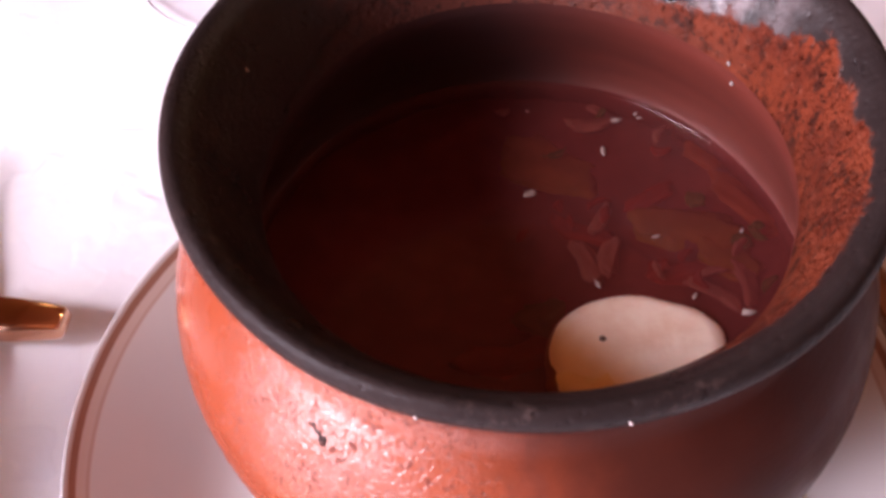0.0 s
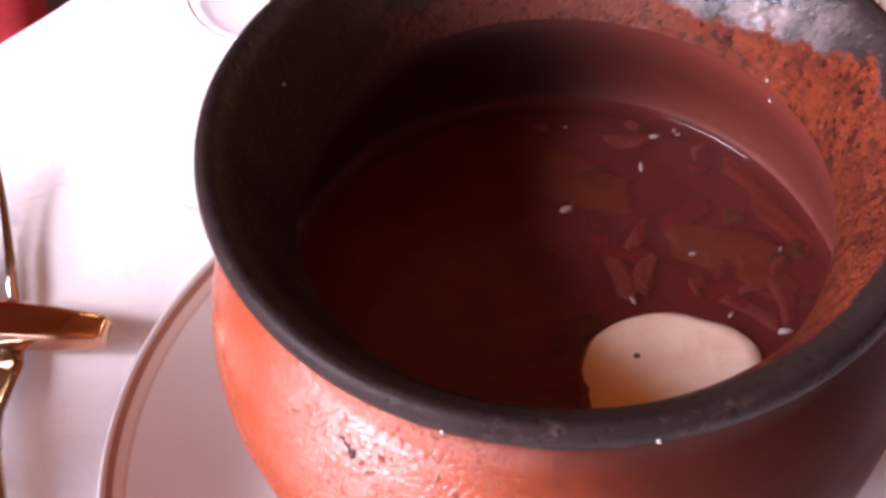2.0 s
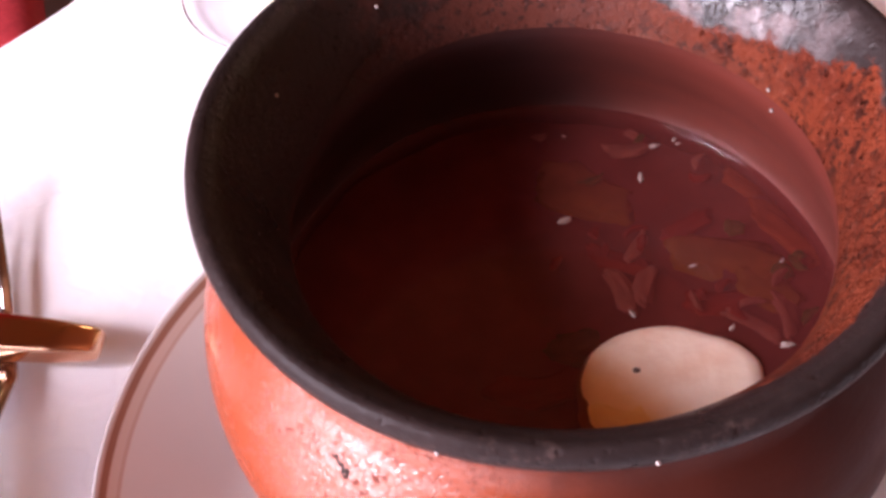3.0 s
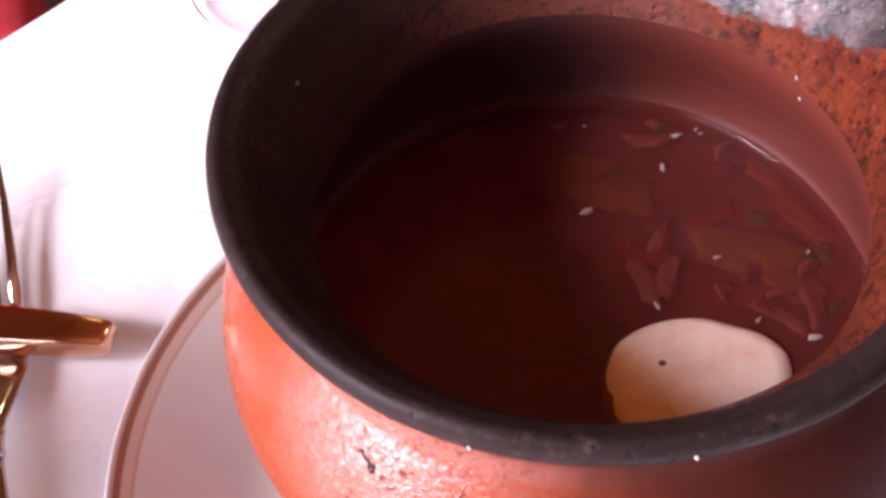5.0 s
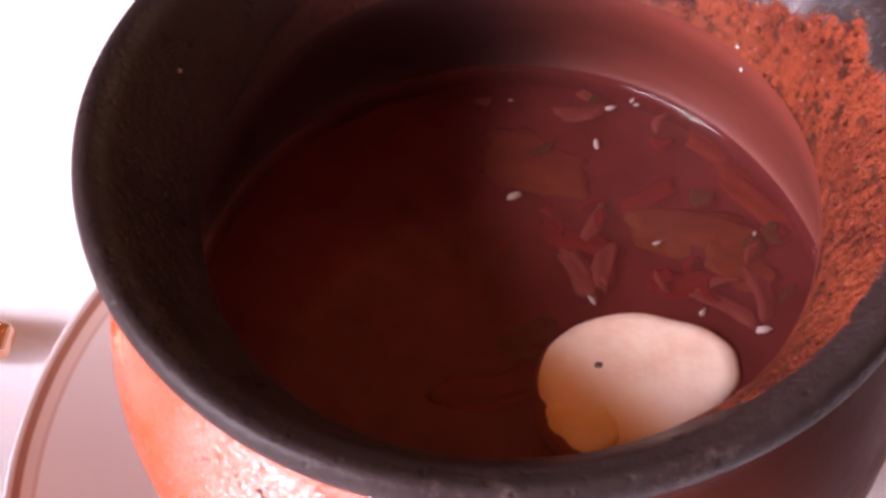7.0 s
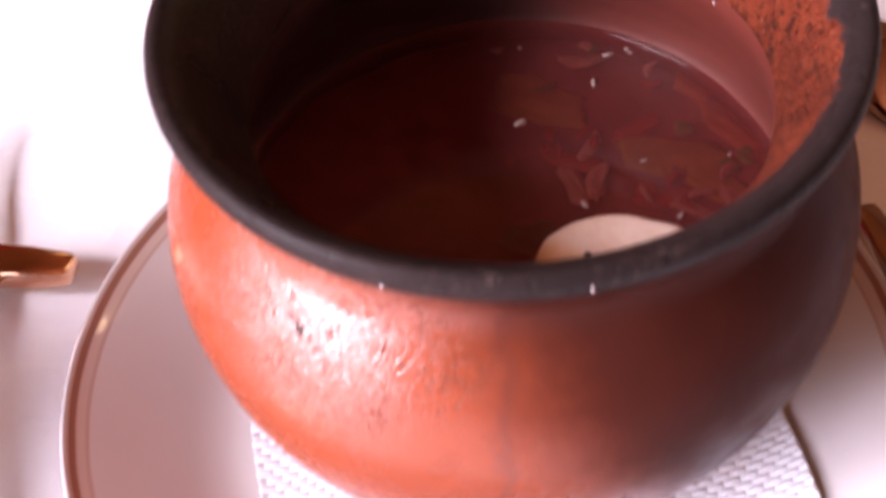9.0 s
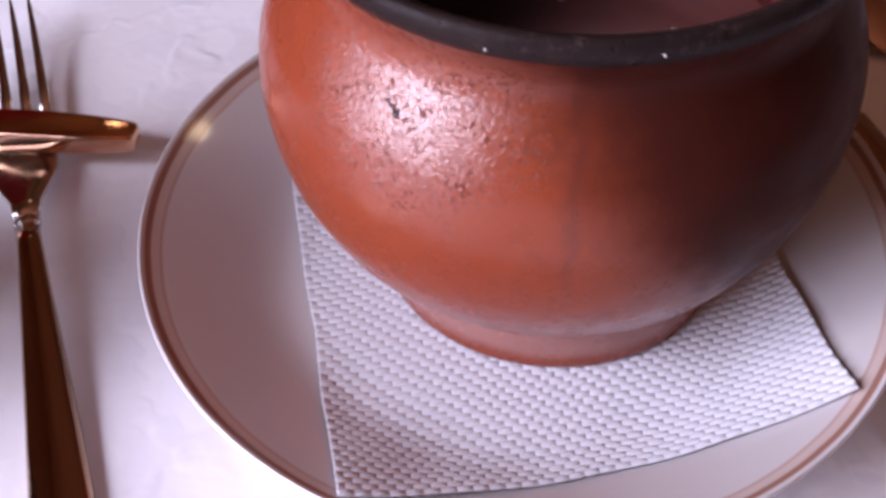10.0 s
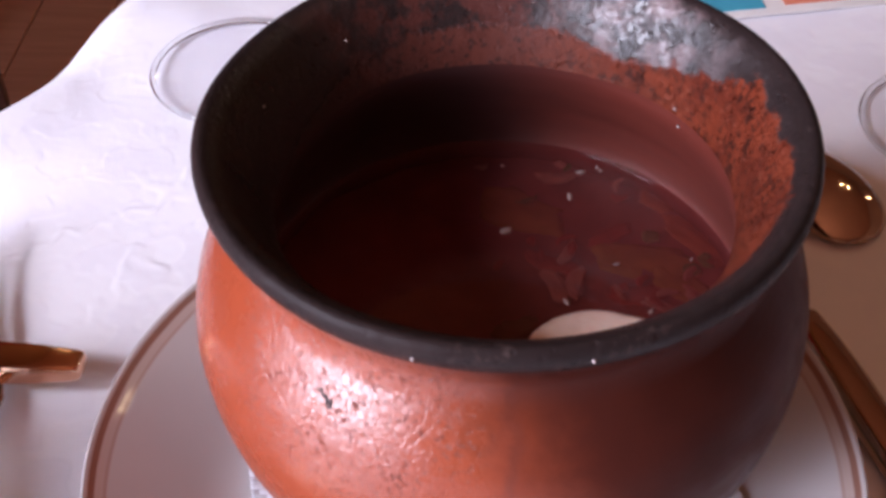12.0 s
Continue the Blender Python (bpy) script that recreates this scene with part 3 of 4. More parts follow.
# unseen lamp, added to warm the ceiling and the shaded parts
globe = empty("ceiling_fill_globe", "unseen warm glass globe lamp, added under the ceiling as fill light", "lamp", (-0.75, 1.95, 1.55))
part("globe", revolve(smooth_profile([(0.0, -0.07), (0.045, -0.055), (0.07, 0.0), (0.045, 0.055), (0.02, 0.07)]) + [(0.0, 0.07)], 32), GLOBE_GLOW, globe)
part("cap", revolve([(0.0, 0.10), (0.022, 0.098), (0.026, 0.068), (0.0, 0.067)], 24), BRASS, globe)
part("cord", revolve([(0.0, 0.50), (0.003, 0.49), (0.003, 0.098), (0.0, 0.097)], 8), DARK_WOOD, globe)

# ---- the table and its cloth ----
EDGE = math.atan2(0.425, -0.905)
table = empty("table", "square dining table under a white cloth", "table", (0, 0, 0))
table.rotation_euler = (0, 0, EDGE)
U0, U1, V0, V1 = -0.62, 0.272, -0.55, 0.55
part("tabletop", box(U1 - U0 - 0.012, V1 - V0 - 0.012, 0.03, ((U0 + U1) / 2, (V0 + V1) / 2, -0.0195), 0.004), DARK_WOOD, table)
for u in (U0 + 0.07, U1 - 0.07):
    for v in (V0 + 0.07, V1 - 0.07):
        part("leg", box(0.05, 0.05, 0.70, (u, v, -0.39), 0.005), DARK_WOOD, table)


def cloth_mesh():
    def bend(s, lo, hi, r=0.026):
        """Where a point s along the cloth lies: on the top, round the edge or hanging."""
        over = max(lo - s, s - hi, 0.0)
        sign, edge = (1, hi) if s > hi else (-1, lo)
        if over == 0:
            return s, 0.0
        if over < r * math.pi / 2:
            a = over / r
            return edge + sign * r * math.sin(a), -r * (1 - math.cos(a))
        return edge + sign * (r + 0.03 * (over - r * 1.57)), -r - (over - r * math.pi / 2)

    def stops(lo, hi):
        out, s = [], lo - 0.24
        while s < hi + 0.24:
            out.append(s)
            s += 0.004 if (abs(s - lo) < 0.05 or abs(s - hi) < 0.05) else 0.01
        return out
    bm = bmesh.new()
    us, vs = stops(U0, U1), stops(V0, V1)
    rows = []
    for u in us:
        row = []
        for v in vs:
            x, dx = bend(u, U0, U1)
            y, dy = bend(v, V0, V1)
            p = Vector((x * 7, y * 7, 0.3))
            lift = 0.0016 * noise.noise(p) + 0.0007 * noise.noise(p * 4.1)
            hang = min(-(dx + dy) / 0.1, 1.0)
            wave = 0.010 * hang * math.sin(v * 34 + 2 * noise.noise(p)) if dx < 0 else 0.0
            edge_wave = 0.011 * noise.noise(Vector((v * 9, 2.2, 0))) * min(1.0, max(0.0, (u - U1 + 0.08) / 0.08))
            sag = math.exp(-((v + 0.104) / 0.042) ** 2) * min(1.0, max(0.0, (u - U1 + 0.07) / 0.07))
            row.append(bm.verts.new((x + (wave if u > 0 else -wave) - 0.010 * sag, y, max(dx + dy, -0.3) + lift + edge_wave - 0.003 * sag)))
        rows.append(row)
    for a, b in zip(rows, rows[1:]):
        for i in range(len(vs) - 1):
            bm.faces.new((a[i], b[i], b[i + 1], a[i + 1]))
    bmesh.ops.recalc_face_normals(bm, faces=bm.faces)
    return bm


cloth = tagged(part("tablecloth", cloth_mesh(), CLOTH), "white damask tablecloth spread over the table", "tablecloth")
cloth.rotation_euler = (0, 0, EDGE)
cloth.location = (0, 0, -0.0012)
thick = cloth.modifiers.new("thickness", "SOLIDIFY")
thick.thickness, thick.offset = 0.001, -1

# ---- the plate ----
PLATE_AT = Vector((-0.0067, -0.0122, 0.0012))
PLATE_IN = [(0.0, 0.0036), (0.040, 0.0036), (0.058, 0.0036), (0.066, 0.0037), (0.074, 0.0049), (0.081, 0.0078), (0.088, 0.0120), (0.095, 0.0164), (0.102, 0.0208), (0.108, 0.0245), (0.112, 0.0268), (0.1144, 0.0285)]
PLATE_OUT = [(0.1151, 0.0292), (0.1157, 0.0286), (0.1155, 0.0274), (0.1135, 0.0248), (0.1060, 0.0196), (0.0960, 0.0120), (0.0860, 0.0058), (0.0760, 0.0018)]
plate = tagged(part("plate", revolve(smooth_profile(PLATE_IN, 5) + smooth_profile(PLATE_OUT, 3) + [(0.0715, 0.0), (0.0690, 0.0), (0.0675, 0.0012), (0.0, 0.0012)], 160), CHINA),
               "white glazed china plate with brown bands round the rim", "plate")
plate.location = PLATE_AT


def plate_height(x, y):
    r = math.hypot(x - PLATE_AT.x, y - PLATE_AT.y)
    return PLATE_AT.z + float(np.interp(r, [p[0] for p in PLATE_IN], [p[1] for p in PLATE_IN]))


# ---- the paper napkin between plate and pot ----
NAP = [Vector((-0.0482, -0.1166)), Vector((0.0870, -0.0700)), Vector((0.0598, 0.0701)), Vector((-0.0858, 0.0215))]


def napkin_mesh(n=348):
    bm = bmesh.new()
    grid = []
    for i in range(n + 1):
        row = []
        for j in range(n + 1):
            s, t = i / n, j / n
            p = NAP[0] * (1 - s) * (1 - t) + NAP[1] * s * (1 - t) + NAP[2] * s * t + NAP[3] * (1 - s) * t
            p = p + Vector((0.0012 * noise.noise(Vector((s * 5, t * 5, 1))), 0.0012 * noise.noise(Vector((s * 5, t * 5, 7)))))
            z = plate_height(p.x, p.y) + 0.0007
            # embossed rows of small cushions, each row set off by half a cushion
            row_no = math.floor(t * 58)
            a, b = s * 32 * math.pi + (row_no % 2) * math.pi / 2, t * 58 * math.pi
            dent = 0.0007 * abs(math.sin(a) * math.sin(b)) ** 0.7
            out = max(0.0, math.hypot(p.x, p.y) - 0.056)
            z += dent + 0.0006 * min(1.0, out / 0.02) * (1 + noise.noise(Vector((s * 6, t * 6, 4))))
            z += 0.0006 * max(0.0, (s - 0.72) / 0.28) ** 2
            row.append(bm.verts.new((p.x, p.y, z)))
        grid.append(row)
    for i in range(n):
        for j in range(n):
            bm.faces.new((grid[i][j], grid[i + 1][j], grid[i + 1][j + 1], grid[i][j + 1]))
    return bm


napkin = tagged(part("paper_napkin", napkin_mesh(), TISSUE), "white embossed paper napkin lying on the plate under the pot", "napkin")
m = napkin.modifiers.new("thickness", "SOLIDIFY")
m.thickness, m.offset = 0.0004, 1

# ---- the clay pot ----
POT_Z = 0.0062
OUTER = [(0.0515, 0.0), (0.0540, 0.0008), (0.0548, 0.0026), (0.0551, 0.0080), (0.0553, 0.0140), (0.0556, 0.0218), (0.0570, 0.0234), (0.0620, 0.0256), (0.0672, 0.0308), (0.0730, 0.0402),
         (0.0783, 0.0520), (0.0813, 0.0640), (0.0826, 0.0750), (0.0822, 0.0850), (0.0800, 0.0950), (0.0765, 0.1030), (0.0728, 0.1095),
         (0.0700, 0.1145), (0.0692, 0.1195), (0.0706, 0.1240), (0.0732, 0.1282)]
LIP = [(0.0752, 0.1308), (0.0763, 0.1330), (0.0766, 0.1354), (0.0757, 0.1374), (0.0741, 0.1379), (0.0718, 0.1367)]
INNER = [(0.0693, 0.1345), (0.0658, 0.1290), (0.0625, 0.1230), (0.0602, 0.1170), (0.0590, 0.1120)]
NECK = [(0.0590, 0.1120), (0.0590, 0.1090), (0.0602, 0.1045), (0.0628, 0.0980), (0.0660, 0.0905), (0.0688, 0.0815),
        (0.0698, 0.0728), (0.0692, 0.0630), (0.0670, 0.0470), (0.0580, 0.0280), (0.0460, 0.0170), (0.0250, 0.0110)]
pot = empty("clay_pot", "round terracotta clay pot with a soot-blackened rim", "pot", (0, 0, POT_Z))
BELLY = OUTER + LIP[:1]
RIM = LIP + INNER
belly = revolve([(0.0, 0.0008), (0.044, 0.0)] + smooth_profile(BELLY, 5), 200, 0.0011)
for v in belly.verts:
    v.co.x += 0.0026 * max(0.0, 1 - v.co.z / 0.034)
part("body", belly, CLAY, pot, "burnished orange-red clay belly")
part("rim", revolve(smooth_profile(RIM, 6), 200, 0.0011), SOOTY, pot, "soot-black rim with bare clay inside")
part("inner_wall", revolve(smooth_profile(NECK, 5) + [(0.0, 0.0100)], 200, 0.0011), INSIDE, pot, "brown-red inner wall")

for at in ((0.0195, -0.0740, 0.1405), (-0.0173, -0.0745, 0.1396), (-0.0450, 0.0462, 0.1336), (0.0465, 0.0368, 0.1203), (0.0477, 0.0345, 0.1160), (-0.0629, 0.0150, 0.1340)):
    bm = bmesh.new()
    bmesh.ops.create_icosphere(bm, subdivisions=2, radius=0.00045)
    for v in bm.verts:
        v.co *= 1 + 0.4 * noise.noise(v.co * 2500)
    crumb = tagged(part("crumb", bm, CRUMB), "tiny pale crumb stuck to the pot's rim", "crumb", "crumbs on the rim")
    crumb.location = at

# ---- the soup and what floats in it ----
SOUP_Z = 0.079
soup = empty("soup", "dark red broth with vegetables in the clay pot", "soup", (0, 0, SOUP_Z))
part("broth", revolve([(0.0, 0.0), (0.030, 0.0), (0.060, 0.0), (0.0666, 0.0), (0.0680, 0.0002), (0.0688, 0.0006), (0.0693, 0.0012), (0.0696, 0.0019)], 128), BROTH, soup, "clear reddish broth surface")


def sediment_mesh():
    bm = revolve([(0.0, 0.0)] + [(0.0694 * i / 24, 0.0) for i in range(1, 25)], 96)
    for v in bm.verts:
        v.co.z = -0.0050 + 0.0022 * noise.noise(v.co * 60) + 0.001 * noise.noise(v.co * 170)
    return bm


part("sediment", sediment_mesh(), SEDIMENT, soup, "thick red-brown soup under the surface")


def blob(length, width, height, bend=0.0, rough=0.12, seed=0.0, flat=0.0, taper=0.0, blunt=0.75):
    """A soft piece of food lying along x, curved by bend, uneven in outline."""
    bm = bmesh.new()
    bmesh.ops.create_icosphere(bm, subdivisions=3, radius=1.0)
    for v in bm.verts:
        k = 1 + rough * noise.noise(v.co * 1.6 + Vector((seed, seed * 0.7, 0)))
        x, y, z = v.co * k
        x = math.copysign(abs(x) ** blunt, x)
        w = width * (1 - taper * x)
        z = max(z, -1 + flat)
        v.co = (x * length, y * w + bend * x * x * length, z * height)
    return bm


def piece(name, label, category, material, at, turn, size, group="", **kw):
    ob = tagged(part(name, blob(*size, **kw), material), label, category, group)
    ob.matrix_basis = pose(*at, 0, 0, turn)
    return ob


def egg_mesh():
    """A boiled egg half, cut face up: an egg-shaped outline with a rounded shoulder and a white body below."""
    bm = bmesh.new()
    n, rings = 56, []
    for k, z in ((0.0, 0.0016), (0.45, 0.0019), (0.80, 0.0016), (0.94, 0.0009), (1.0, -0.0010), (0.97, -0.005), (0.80, -0.010), (0.4, -0.0138)):
        ring = []
        for i in range(n):
            a = 2 * math.pi * i / n
            c, s = math.cos(a), math.sin(a)
            r = 1.0 + 0.045 * noise.noise(Vector((c * 2.1, s * 2.1, 3.3))) + 0.11 * math.exp(-((a - 3.75) / 0.26) ** 2) - 0.05 * math.exp(-((a - 5.5) / 0.5) ** 2)
            ring.append(bm.verts.new((0.0222 * k * r * c, (0.0160 - 0.0020 * c) * k * r * s, z + 0.0006 * noise.noise(Vector((c * k * 3, s * k * 3, 1))))))
        rings.append(ring)
    for a, b in zip(rings[1:], rings[2:]):
        for i in range(n):
            bm.faces.new((a[i], a[(i + 1) % n], b[(i + 1) % n], b[i]))
    bmesh.ops.delete(bm, geom=rings[0], context="VERTS")
    bm.faces.new(rings[1])
    bm.faces.new(rings[-1][::-1])
    bmesh.ops.recalc_face_normals(bm, faces=bm.faces)
    return bm


egg = empty("egg_half", "half a boiled egg floating in the soup", "egg")
part("egg_white", egg_mesh(), EGG, egg)
yolk = part("yolk", blob(0.0085, 0.0062, 0.0020, rough=0.3, seed=2.0), YOLK, egg, "crumbly orange yolk at the egg's edge")
yolk.matrix_basis = pose(-0.0140, -0.0085, 0.0003, 4, -6, -35)
egg.matrix_basis = pose(0.0275, -0.0180, SOUP_Z - 0.0001, 2, -2, 12)

pepper = tagged(part("pepper_speck", blob(0.0009, 0.0008, 0.0005, seed=4), DARK_WOOD), "dark pepper speck on the egg", "pepper speck")
pepper.location = (0.0196, -0.0162, SOUP_Z + 0.0016)

GRAINS = [(0.0014, 0.0293, 30, 1.3), (0.0202, 0.0456, 95, 1.0), (0.0239, 0.0569, 20, 0.9), (0.0421, -0.0015, 60, 0.7), (0.0547, -0.0056, 10, 1.2),
          (0.0549, 0.0197, 60, 0.5), (0.0333, 0.0166, 20, 0.6), (0.0185, 0.0010, 130, 0.8), (0.0290, 0.0595, 60, 0.5), (0.0300, 0.0580, 10, 0.45), (-0.0005, 0.0590, 0, 0.4), (0.0676, 0.0152, 105, 0.75)]
for i, (x, y, a, s) in enumerate(GRAINS):
    piece("rice_grain", "pale rice grain floating on the soup", "grain", GRAIN, (x, y, SOUP_Z + 0.0004), a, (0.0015 * s, 0.00062 * s, 0.0005 * s), "floating grains", seed=i * 1.7, rough=0.5, blunt=1.15, taper=0.3)

UNDER = [
    ("onion_slice", "translucent cooked onion slice in the soup", "onion", ONION, "onion slices",
     [(0.0165, 0.0110, 118, 0.0072, 0.0022, 0.25), (0.0215, 0.0125, 80, 0.0062, 0.0018, -0.3), (0.0480, 0.0035, 150, 0.0080, 0.0016, 0.5),
      (0.0560, 0.0060, 100, 0.0070, 0.0020, 0.45), (0.0170, 0.0580, 10, 0.0060, 0.0018, 0.4), (0.0200, 0.0250, 70, 0.0060, 0.0012, 0.2)]),
    ("green_pepper_strip", "olive green pepper strip in the soup", "pepper", PEPPER, "pepper strips",
     [(0.0420, 0.0235, -12, 0.0150, 0.0062, 0.1), (0.0060, 0.0430, -25, 0.0130, 0.0066, -0.1), (0.0520, 0.0140, -30, 0.0090, 0.0040, 0.2)]),
    ("red_pepper_strip", "red pepper strip in the soup", "pepper", TOMATO, "pepper strips",
     [(0.0335, 0.0330, 40, 0.0080, 0.0022, 0.2), (0.0230, -0.0230, 10, 0.0120, 0.0040, 0.1), (0.0000, -0.0180, 20, 0.0140, 0.0040, 0.1), (0.0400, 0.0090, 10, 0.0080, 0.0030, 0.1), (0.0150, 0.0200, -20, 0.0090, 0.0024, 0.2)]),
    ("carrot_strip", "orange carrot strip near the edge of the soup", "carrot", CARROT, "carrot strips",
     [(0.0580, 0.0330, -50, 0.0120, 0.0036, -0.2), (0.0480, 0.0480, -42, 0.0070, 0.0022, -0.1)]),
    ("herb_leaf", "dark green herb leaf in the soup", "herb", HERB, "herb leaves",
     [(0.0060, -0.0065, 30, 0.0055, 0.0030, 0.2), (0.0040, -0.0100, -20, 0.0060, 0.0020, 0.1), (0.0445, 0.0325, 10, 0.0026, 0.0018, 0.1), (0.0555, 0.0190, -30, 0.0028, 0.0018, 0.1)]),
]
for name, label, cat, mat, group, spots in UNDER:
    for i, (x, y, a, length, width, bend) in enumerate(spots):
        deep = 0.0026 if mat in (ONION, HERB) else 0.0034
        piece(name, label, cat, mat, (x, y, SOUP_Z - deep - 0.0008), a, (length, width * 1.15, 0.0007), group, bend=bend * 0.55, rough=0.8, seed=i * 2.3 + len(name), taper=0.10, blunt=0.55)

# small scraps drifting in the broth
rng = random.Random(5)
for i in range(26):
    a, r = rng.uniform(-0.5, 1.9), 0.066 * math.sqrt(rng.uniform(0.05, 1.0))
    x, y = r * math.cos(a) + 0.004, r * math.sin(a)
    if abs(x - 0.0275) < 0.026 and abs(y + 0.018) < 0.019 or math.hypot(x, y) > 0.066:
        continue
    name, label, cat, mat = rng.choice((("onion_scrap", "small scrap of cooked onion in the soup", "onion", ONION), ("herb_fleck", "small green herb fleck in the soup", "herb", HERB),
                                        ("pepper_scrap", "small scrap of red pepper in the soup", "pepper", TOMATO)))
    piece(name, label, cat, mat, (x, y, SOUP_Z - 0.0022), rng.uniform(0, 180), (rng.uniform(0.0014, 0.0036), rng.uniform(0.0006, 0.0014), 0.0006), "soup scraps", bend=rng.uniform(-0.5, 0.5), rough=0.5, seed=i * 1.3, blunt=1.0)

# ---- cutlery ----
def aim(ob, at, toward, tilt=0.0):
    """Lay a thing, built along +y, at a place with +y pointing toward a direction in plan."""
    ob.matrix_basis = Matrix.Translation(at) @ pose(0, 0, 0, 0, 0, math.degrees(math.atan2(-toward[0], toward[1]))) @ pose(0, 0, 0, tilt, 0, 0)


def make_fork():
    fork = empty("dinner_fork", "polished steel dinner fork with a knife laid across it", "fork")
    # +y to the tines; origin at the neck
    part("handle", loft([(-0.128, 0.0058, 0.0012, 0.0030, 2.2), (-0.124, 0.0086, 0.0020, 0.0032, 2.0), (-0.105, 0.0090, 0.0026, 0.0036, 2.0), (-0.080, 0.0079, 0.0027, 0.0042, 2.0),
                         (-0.050, 0.0062, 0.0027, 0.0064, 2.0), (-0.025, 0.0048, 0.0026, 0.0086, 2.0), (-0.008, 0.0040, 0.0024, 0.0098, 2.0), (0.0, 0.0038, 0.0024, 0.0100, 2.0)]), DARK_STEEL, fork)
    part("collar", loft([(-0.0012, 0.0040, 0.0026, 0.0100, 2), (0.0, 0.0045, 0.0031, 0.0100, 2), (0.0018, 0.0045, 0.0031, 0.0100, 2), (0.003, 0.0040, 0.0026, 0.0099, 2)]), STEEL, fork)
    part("head", loft([(0.002, 0.0040, 0.0023, 0.0099, 2), (0.012, 0.0052, 0.0019, 0.0088, 2.2), (0.022, 0.0088, 0.0016, 0.0070, 2.4), (0.030, 0.0118, 0.0014, 0.0058, 2.6), (0.042, 0.0124, 0.0013, 0.0050, 2.8), (0.056, 0.0121, 0.0012, 0.0050, 3.0)]), STEEL, fork)
    for i in range(4):
        x = -0.0099 + 0.0066 * i
        part("tine", loft([(0.053, 0.0023, 0.0012, 0.0050, 3, x), (0.077, 0.0018, 0.0012, 0.0062, 2.6, x), (0.099, 0.0014, 0.0011, 0.0092, 2.4, x), (0.114, 0.0009, 0.0009, 0.0128, 2.2, x), (0.120, 0.0003, 0.0004, 0.0145, 2, x)], 12), STEEL, fork)
    return fork


fork = make_fork()
aim(fork, (-0.1650, -0.0150, 0.0), (-0.375, 0.927))


def make_knife(name, label, metal, square=5.0):
    """A table knife along +y: handle end at the origin, blade away."""
    kn = empty(name, label, "knife")
    part("handle", loft([(0.0, 0.0036, 0.0017, 0.0, square), (0.0010, 0.0046, 0.0031, 0.0, square), (0.003, 0.0050, 0.0036, 0.0, square), (0.016, 0.0064, 0.0043, 0.0, square), (0.035, 0.0074, 0.0048, 0.0, square), (0.07, 0.0070, 0.0046, 0.0, square), (0.092, 0.0052, 0.0042, 0.0, square), (0.097, 0.0058, 0.0046, 0.0, square), (0.10, 0.0052, 0.0036, 0.0, square)], 28), metal, kn)
    part("blade", loft([(0.098, 0.0055, 0.0014, 0.0, 3), (0.11, 0.0085, 0.0012, 0.0, 3), (0.15, 0.0098, 0.0010, 0.0, 3), (0.19, 0.0090, 0.0008, 0.0, 3, 0.0006), (0.207, 0.0055, 0.0006, 0.0, 3, 0.003), (0.214, 0.0012, 0.0004, 0.0, 3, 0.006)], 20), STEEL, kn)
    return kn


aim(make_knife("table_knife", "steel table knife resting across the fork", WARM_REFLECTING), (-0.1395, 0.0268, 0.0128), (-0.998, 0.05), -3.4)
aim(make_knife("butter_knife", "steel knife lying on the cloth beside the plate", DARK_STEEL, 2.3), (0.1085, 0.0700, 0.0054), (0.31, -0.951), 0.0)


def make_spoon():
    """A tablespoon lying face down along +y: tip of the bowl at the origin, handle away."""
    sp = empty("tablespoon", "shiny steel tablespoon lying face down on the cloth", "spoon")
    bm = bmesh.new()
    n, m_, rows = 28, 16, []
    for i in range(n + 1):
        s = i / n
        w = 0.0205 * math.sin(math.pi * min(1.0, s ** 0.75)) ** 0.62 * (1 - 0.25 * s) if 0 < s < 1 else 0.0
        w = max(w, 0.0030 if s > 0.9 else 0.0005)
        row = []
        for j in range(m_ + 1):
            q = -1 + 2 * j / m_
            dome = 0.0125 * math.sin(math.pi * min(1, s * 0.95 + 0.02)) ** 0.8 * math.sqrt(max(0.0, 1 - (0.96 * q) ** 2))
            row.append(bm.verts.new((w * q, 0.064 * s, 0.0014 + dome)))
        rows.append(row)
    for a, b in zip(rows, rows[1:]):
        for j in range(m_):
            bm.faces.new((a[j], b[j], b[j + 1], a[j + 1]))
    bmesh.ops.recalc_face_normals(bm, faces=bm.faces)
    bowl = part("bowl", bm, DARK_STEEL, sp)
    t = bowl.modifiers.new("thickness", "SOLIDIFY")
    t.thickness, t.offset = 0.0012, -1
    part("handle", loft([(0.060, 0.0036, 0.0016, 0.0028, 2.2), (0.075, 0.0034, 0.0018, 0.0060, 2.2), (0.10, 0.0044, 0.0016, 0.0090, 2.3), (0.14, 0.0066, 0.0014, 0.0070, 2.4), (0.175, 0.0086, 0.0012, 0.0030, 2.6), (0.186, 0.0070, 0.0010, 0.0018, 2.6)]), WARM_REFLECTING, sp)
    return sp


aim(make_spoon(), (0.1370, 0.1110, 0.0), (-0.33, 0.944))

# ---- an unseen glass, added to cast shade beside the fork ----
tumbler = empty("shading_glass", "unseen tall glass of amber drink, added to shade the cloth", "glass", (-0.285, -0.105, 0.0012))
part("glass_body", revolve([(0.0, 0.0), (0.037, 0.0), (0.0385, 0.002), (0.0440, 0.152), (0.0437, 0.1532), (0.0428, 0.152), (0.0376, 0.009), (0.0, 0.008)], 64), GLASS, tumbler)
part("drink", revolve([(0.0, 0.0082), (0.0372, 0.0092), (0.0419, 0.136), (0.0, 0.1360)], 64), AMBER, tumbler, "amber drink")

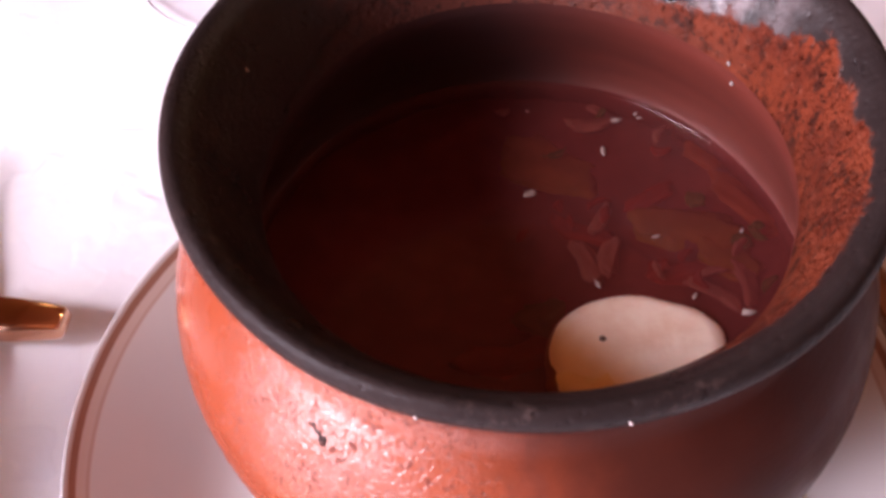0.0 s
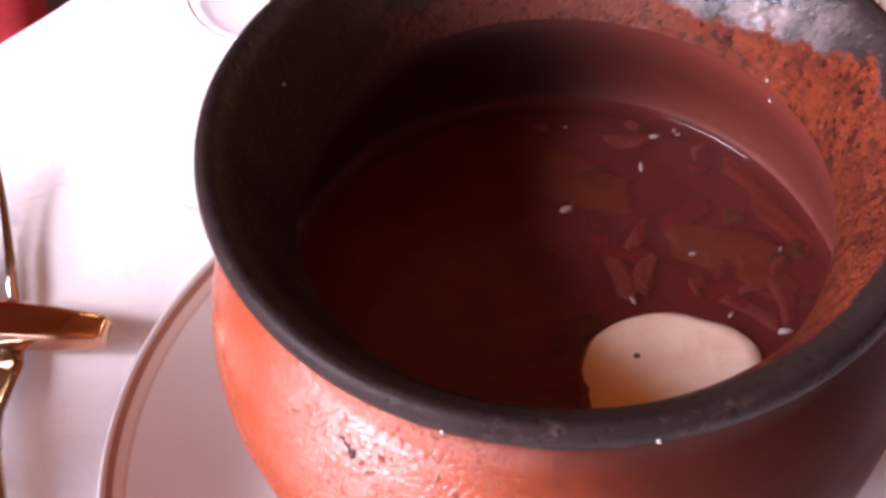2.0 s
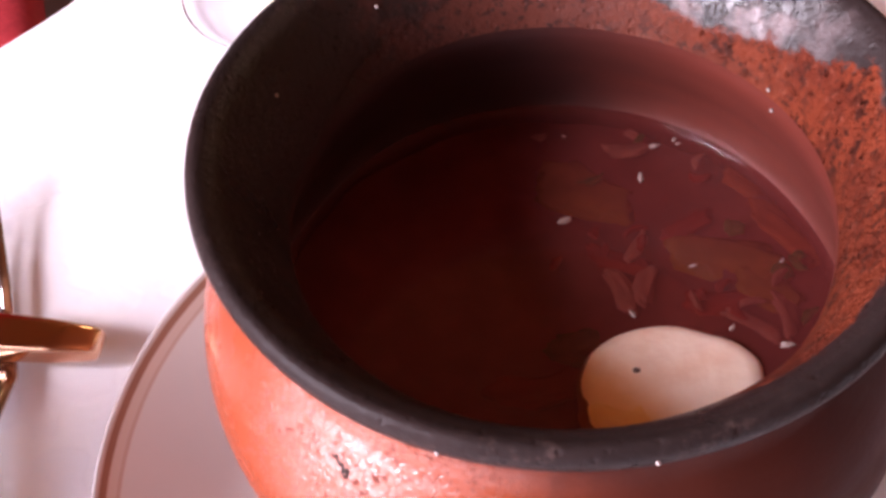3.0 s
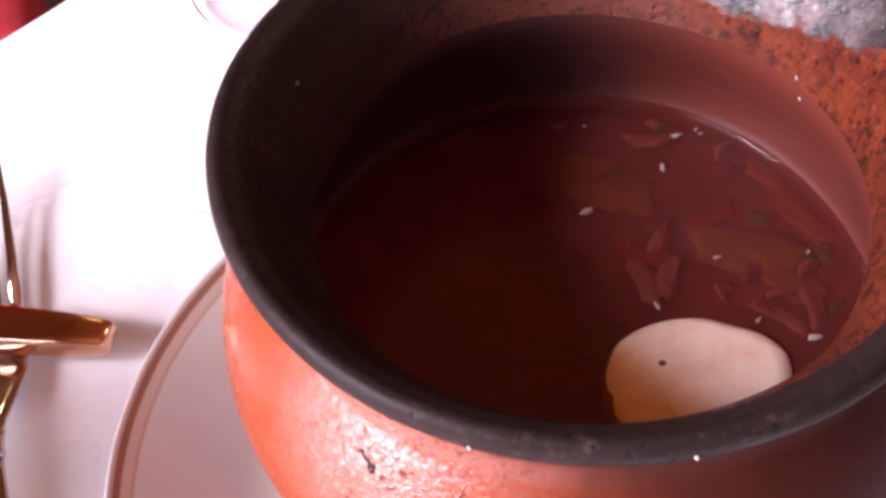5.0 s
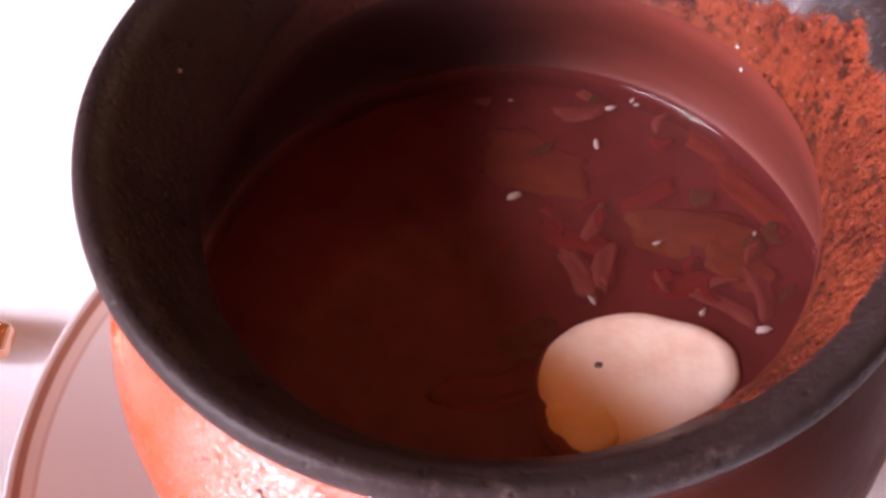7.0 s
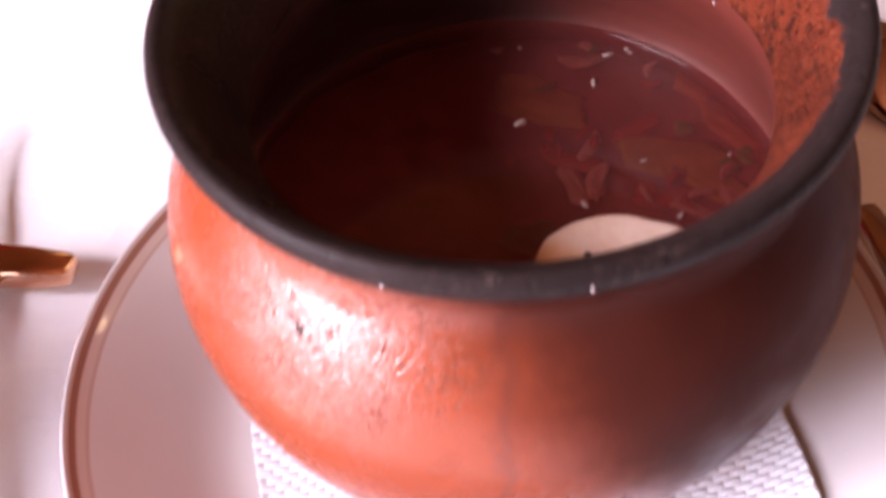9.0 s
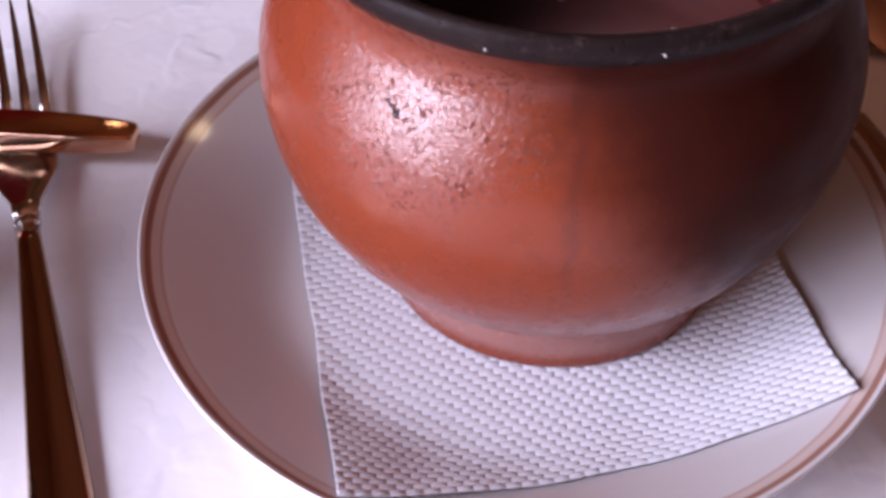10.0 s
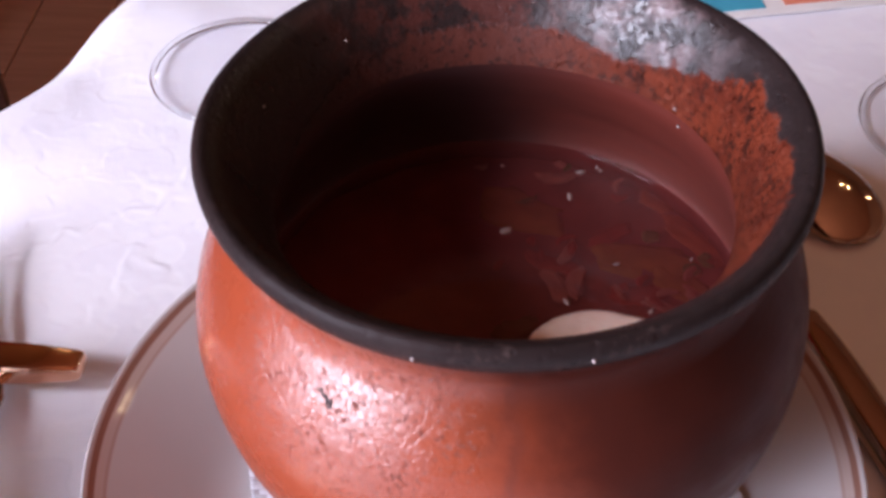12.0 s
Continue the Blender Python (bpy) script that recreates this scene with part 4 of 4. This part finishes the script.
# ---- clear glass coasters ----
coaster = empty("glass_coaster", "round clear glass coaster lying on the cloth", "coaster", (-0.120, 0.212, 0.0012), "glass coasters")
part("disc", revolve([(0.0, 0.0010), (0.020, 0.0010), (0.0376, 0.0010), (0.0380, 0.0003), (0.0, 0.0003)], 96), THIN_GLASS, coaster)
part("rim", revolve(smooth_profile([(0.0376, 0.0003), (0.0374, 0.0013), (0.0384, 0.0024), (0.0394, 0.0025), (0.0401, 0.0018), (0.0398, 0.0006), (0.0386, 0.0001)], 3), 96, closed=True), GLASS, coaster)
for ridge in (0.012, 0.021, 0.030):
    part("ridge", revolve([(ridge - 0.0011, 0.0011), (ridge - 0.0004, 0.0016), (ridge + 0.0004, 0.0016), (ridge + 0.0011, 0.0011)], 72, 0.0008, ridge * 90), THIN_GLASS, coaster, "faint embossed ring")
copy_thing(coaster, pose(0.190, 0.186, 0.0012))

# ---- a printed leaflet on the far side of the table ----
leaflet = empty("leaflet", "printed leaflet with turquoise and orange bands on the cloth", "leaflet", (0.128, 0.315, 0.0010))
leaflet.rotation_euler = (0, 0, radians(12))
part("sheet", box(0.14, 0.09, 0.0008, (0, 0, 0.0004)), PAPER, leaflet, smooth=False)
part("print_band", box(0.05, 0.02, 0.0004, (-0.040, -0.030, 0.0012)), INK, leaflet, smooth=False)
part("print_band", box(0.06, 0.014, 0.0004, (0.025, -0.032, 0.0012)), ORANGE_INK, leaflet, smooth=False)

# ---- a red chair and brown boards beyond the table's edge ----
def make_chair():
    ch = empty("dining_chair", "dark wooden dining chair with red upholstery", "chair")
    part("seat", box(0.42, 0.42, 0.07, (0, 0, 0.45), 0.02, 3), RED_CLOTH, ch)
    part("backrest", box(0.40, 0.05, 0.36, (0, 0.20, 0.78), 0.02, 3), RED_CLOTH, ch)
    for x in (-0.18, 0.18):
        part("leg", box(0.04, 0.04, 0.42, (x, -0.18, 0.21), 0.004), DARK_WOOD, ch)
        part("leg", box(0.04, 0.04, 0.96, (x, 0.20, 0.48), 0.004), DARK_WOOD, ch)
    return ch


chair = make_chair()
chair.matrix_basis = pose(-0.664, 0.58, FLOOR_Z, 0, 0, 22)

# ---- floorboards ----
plank = box(0.118, 2.3, 0.02, (0, 0, 0), 0.002, 1)
pm = bpy.data.meshes.new("floorboard")
plank.to_mesh(pm)
plank.free()
pm.materials.append(FLOOR_WOOD)
for i in range(int((X1 - X0) / 0.12)):
    for j in range(2):
        ob = new("floorboard", pm)
        ob.parent = floor
        ob.location = (X0 + 0.06 + 0.12 * i, Y0 + 1.2 + 2.34 * j + (0.0 if i % 2 else 0.02), FLOOR_Z - 0.0095)
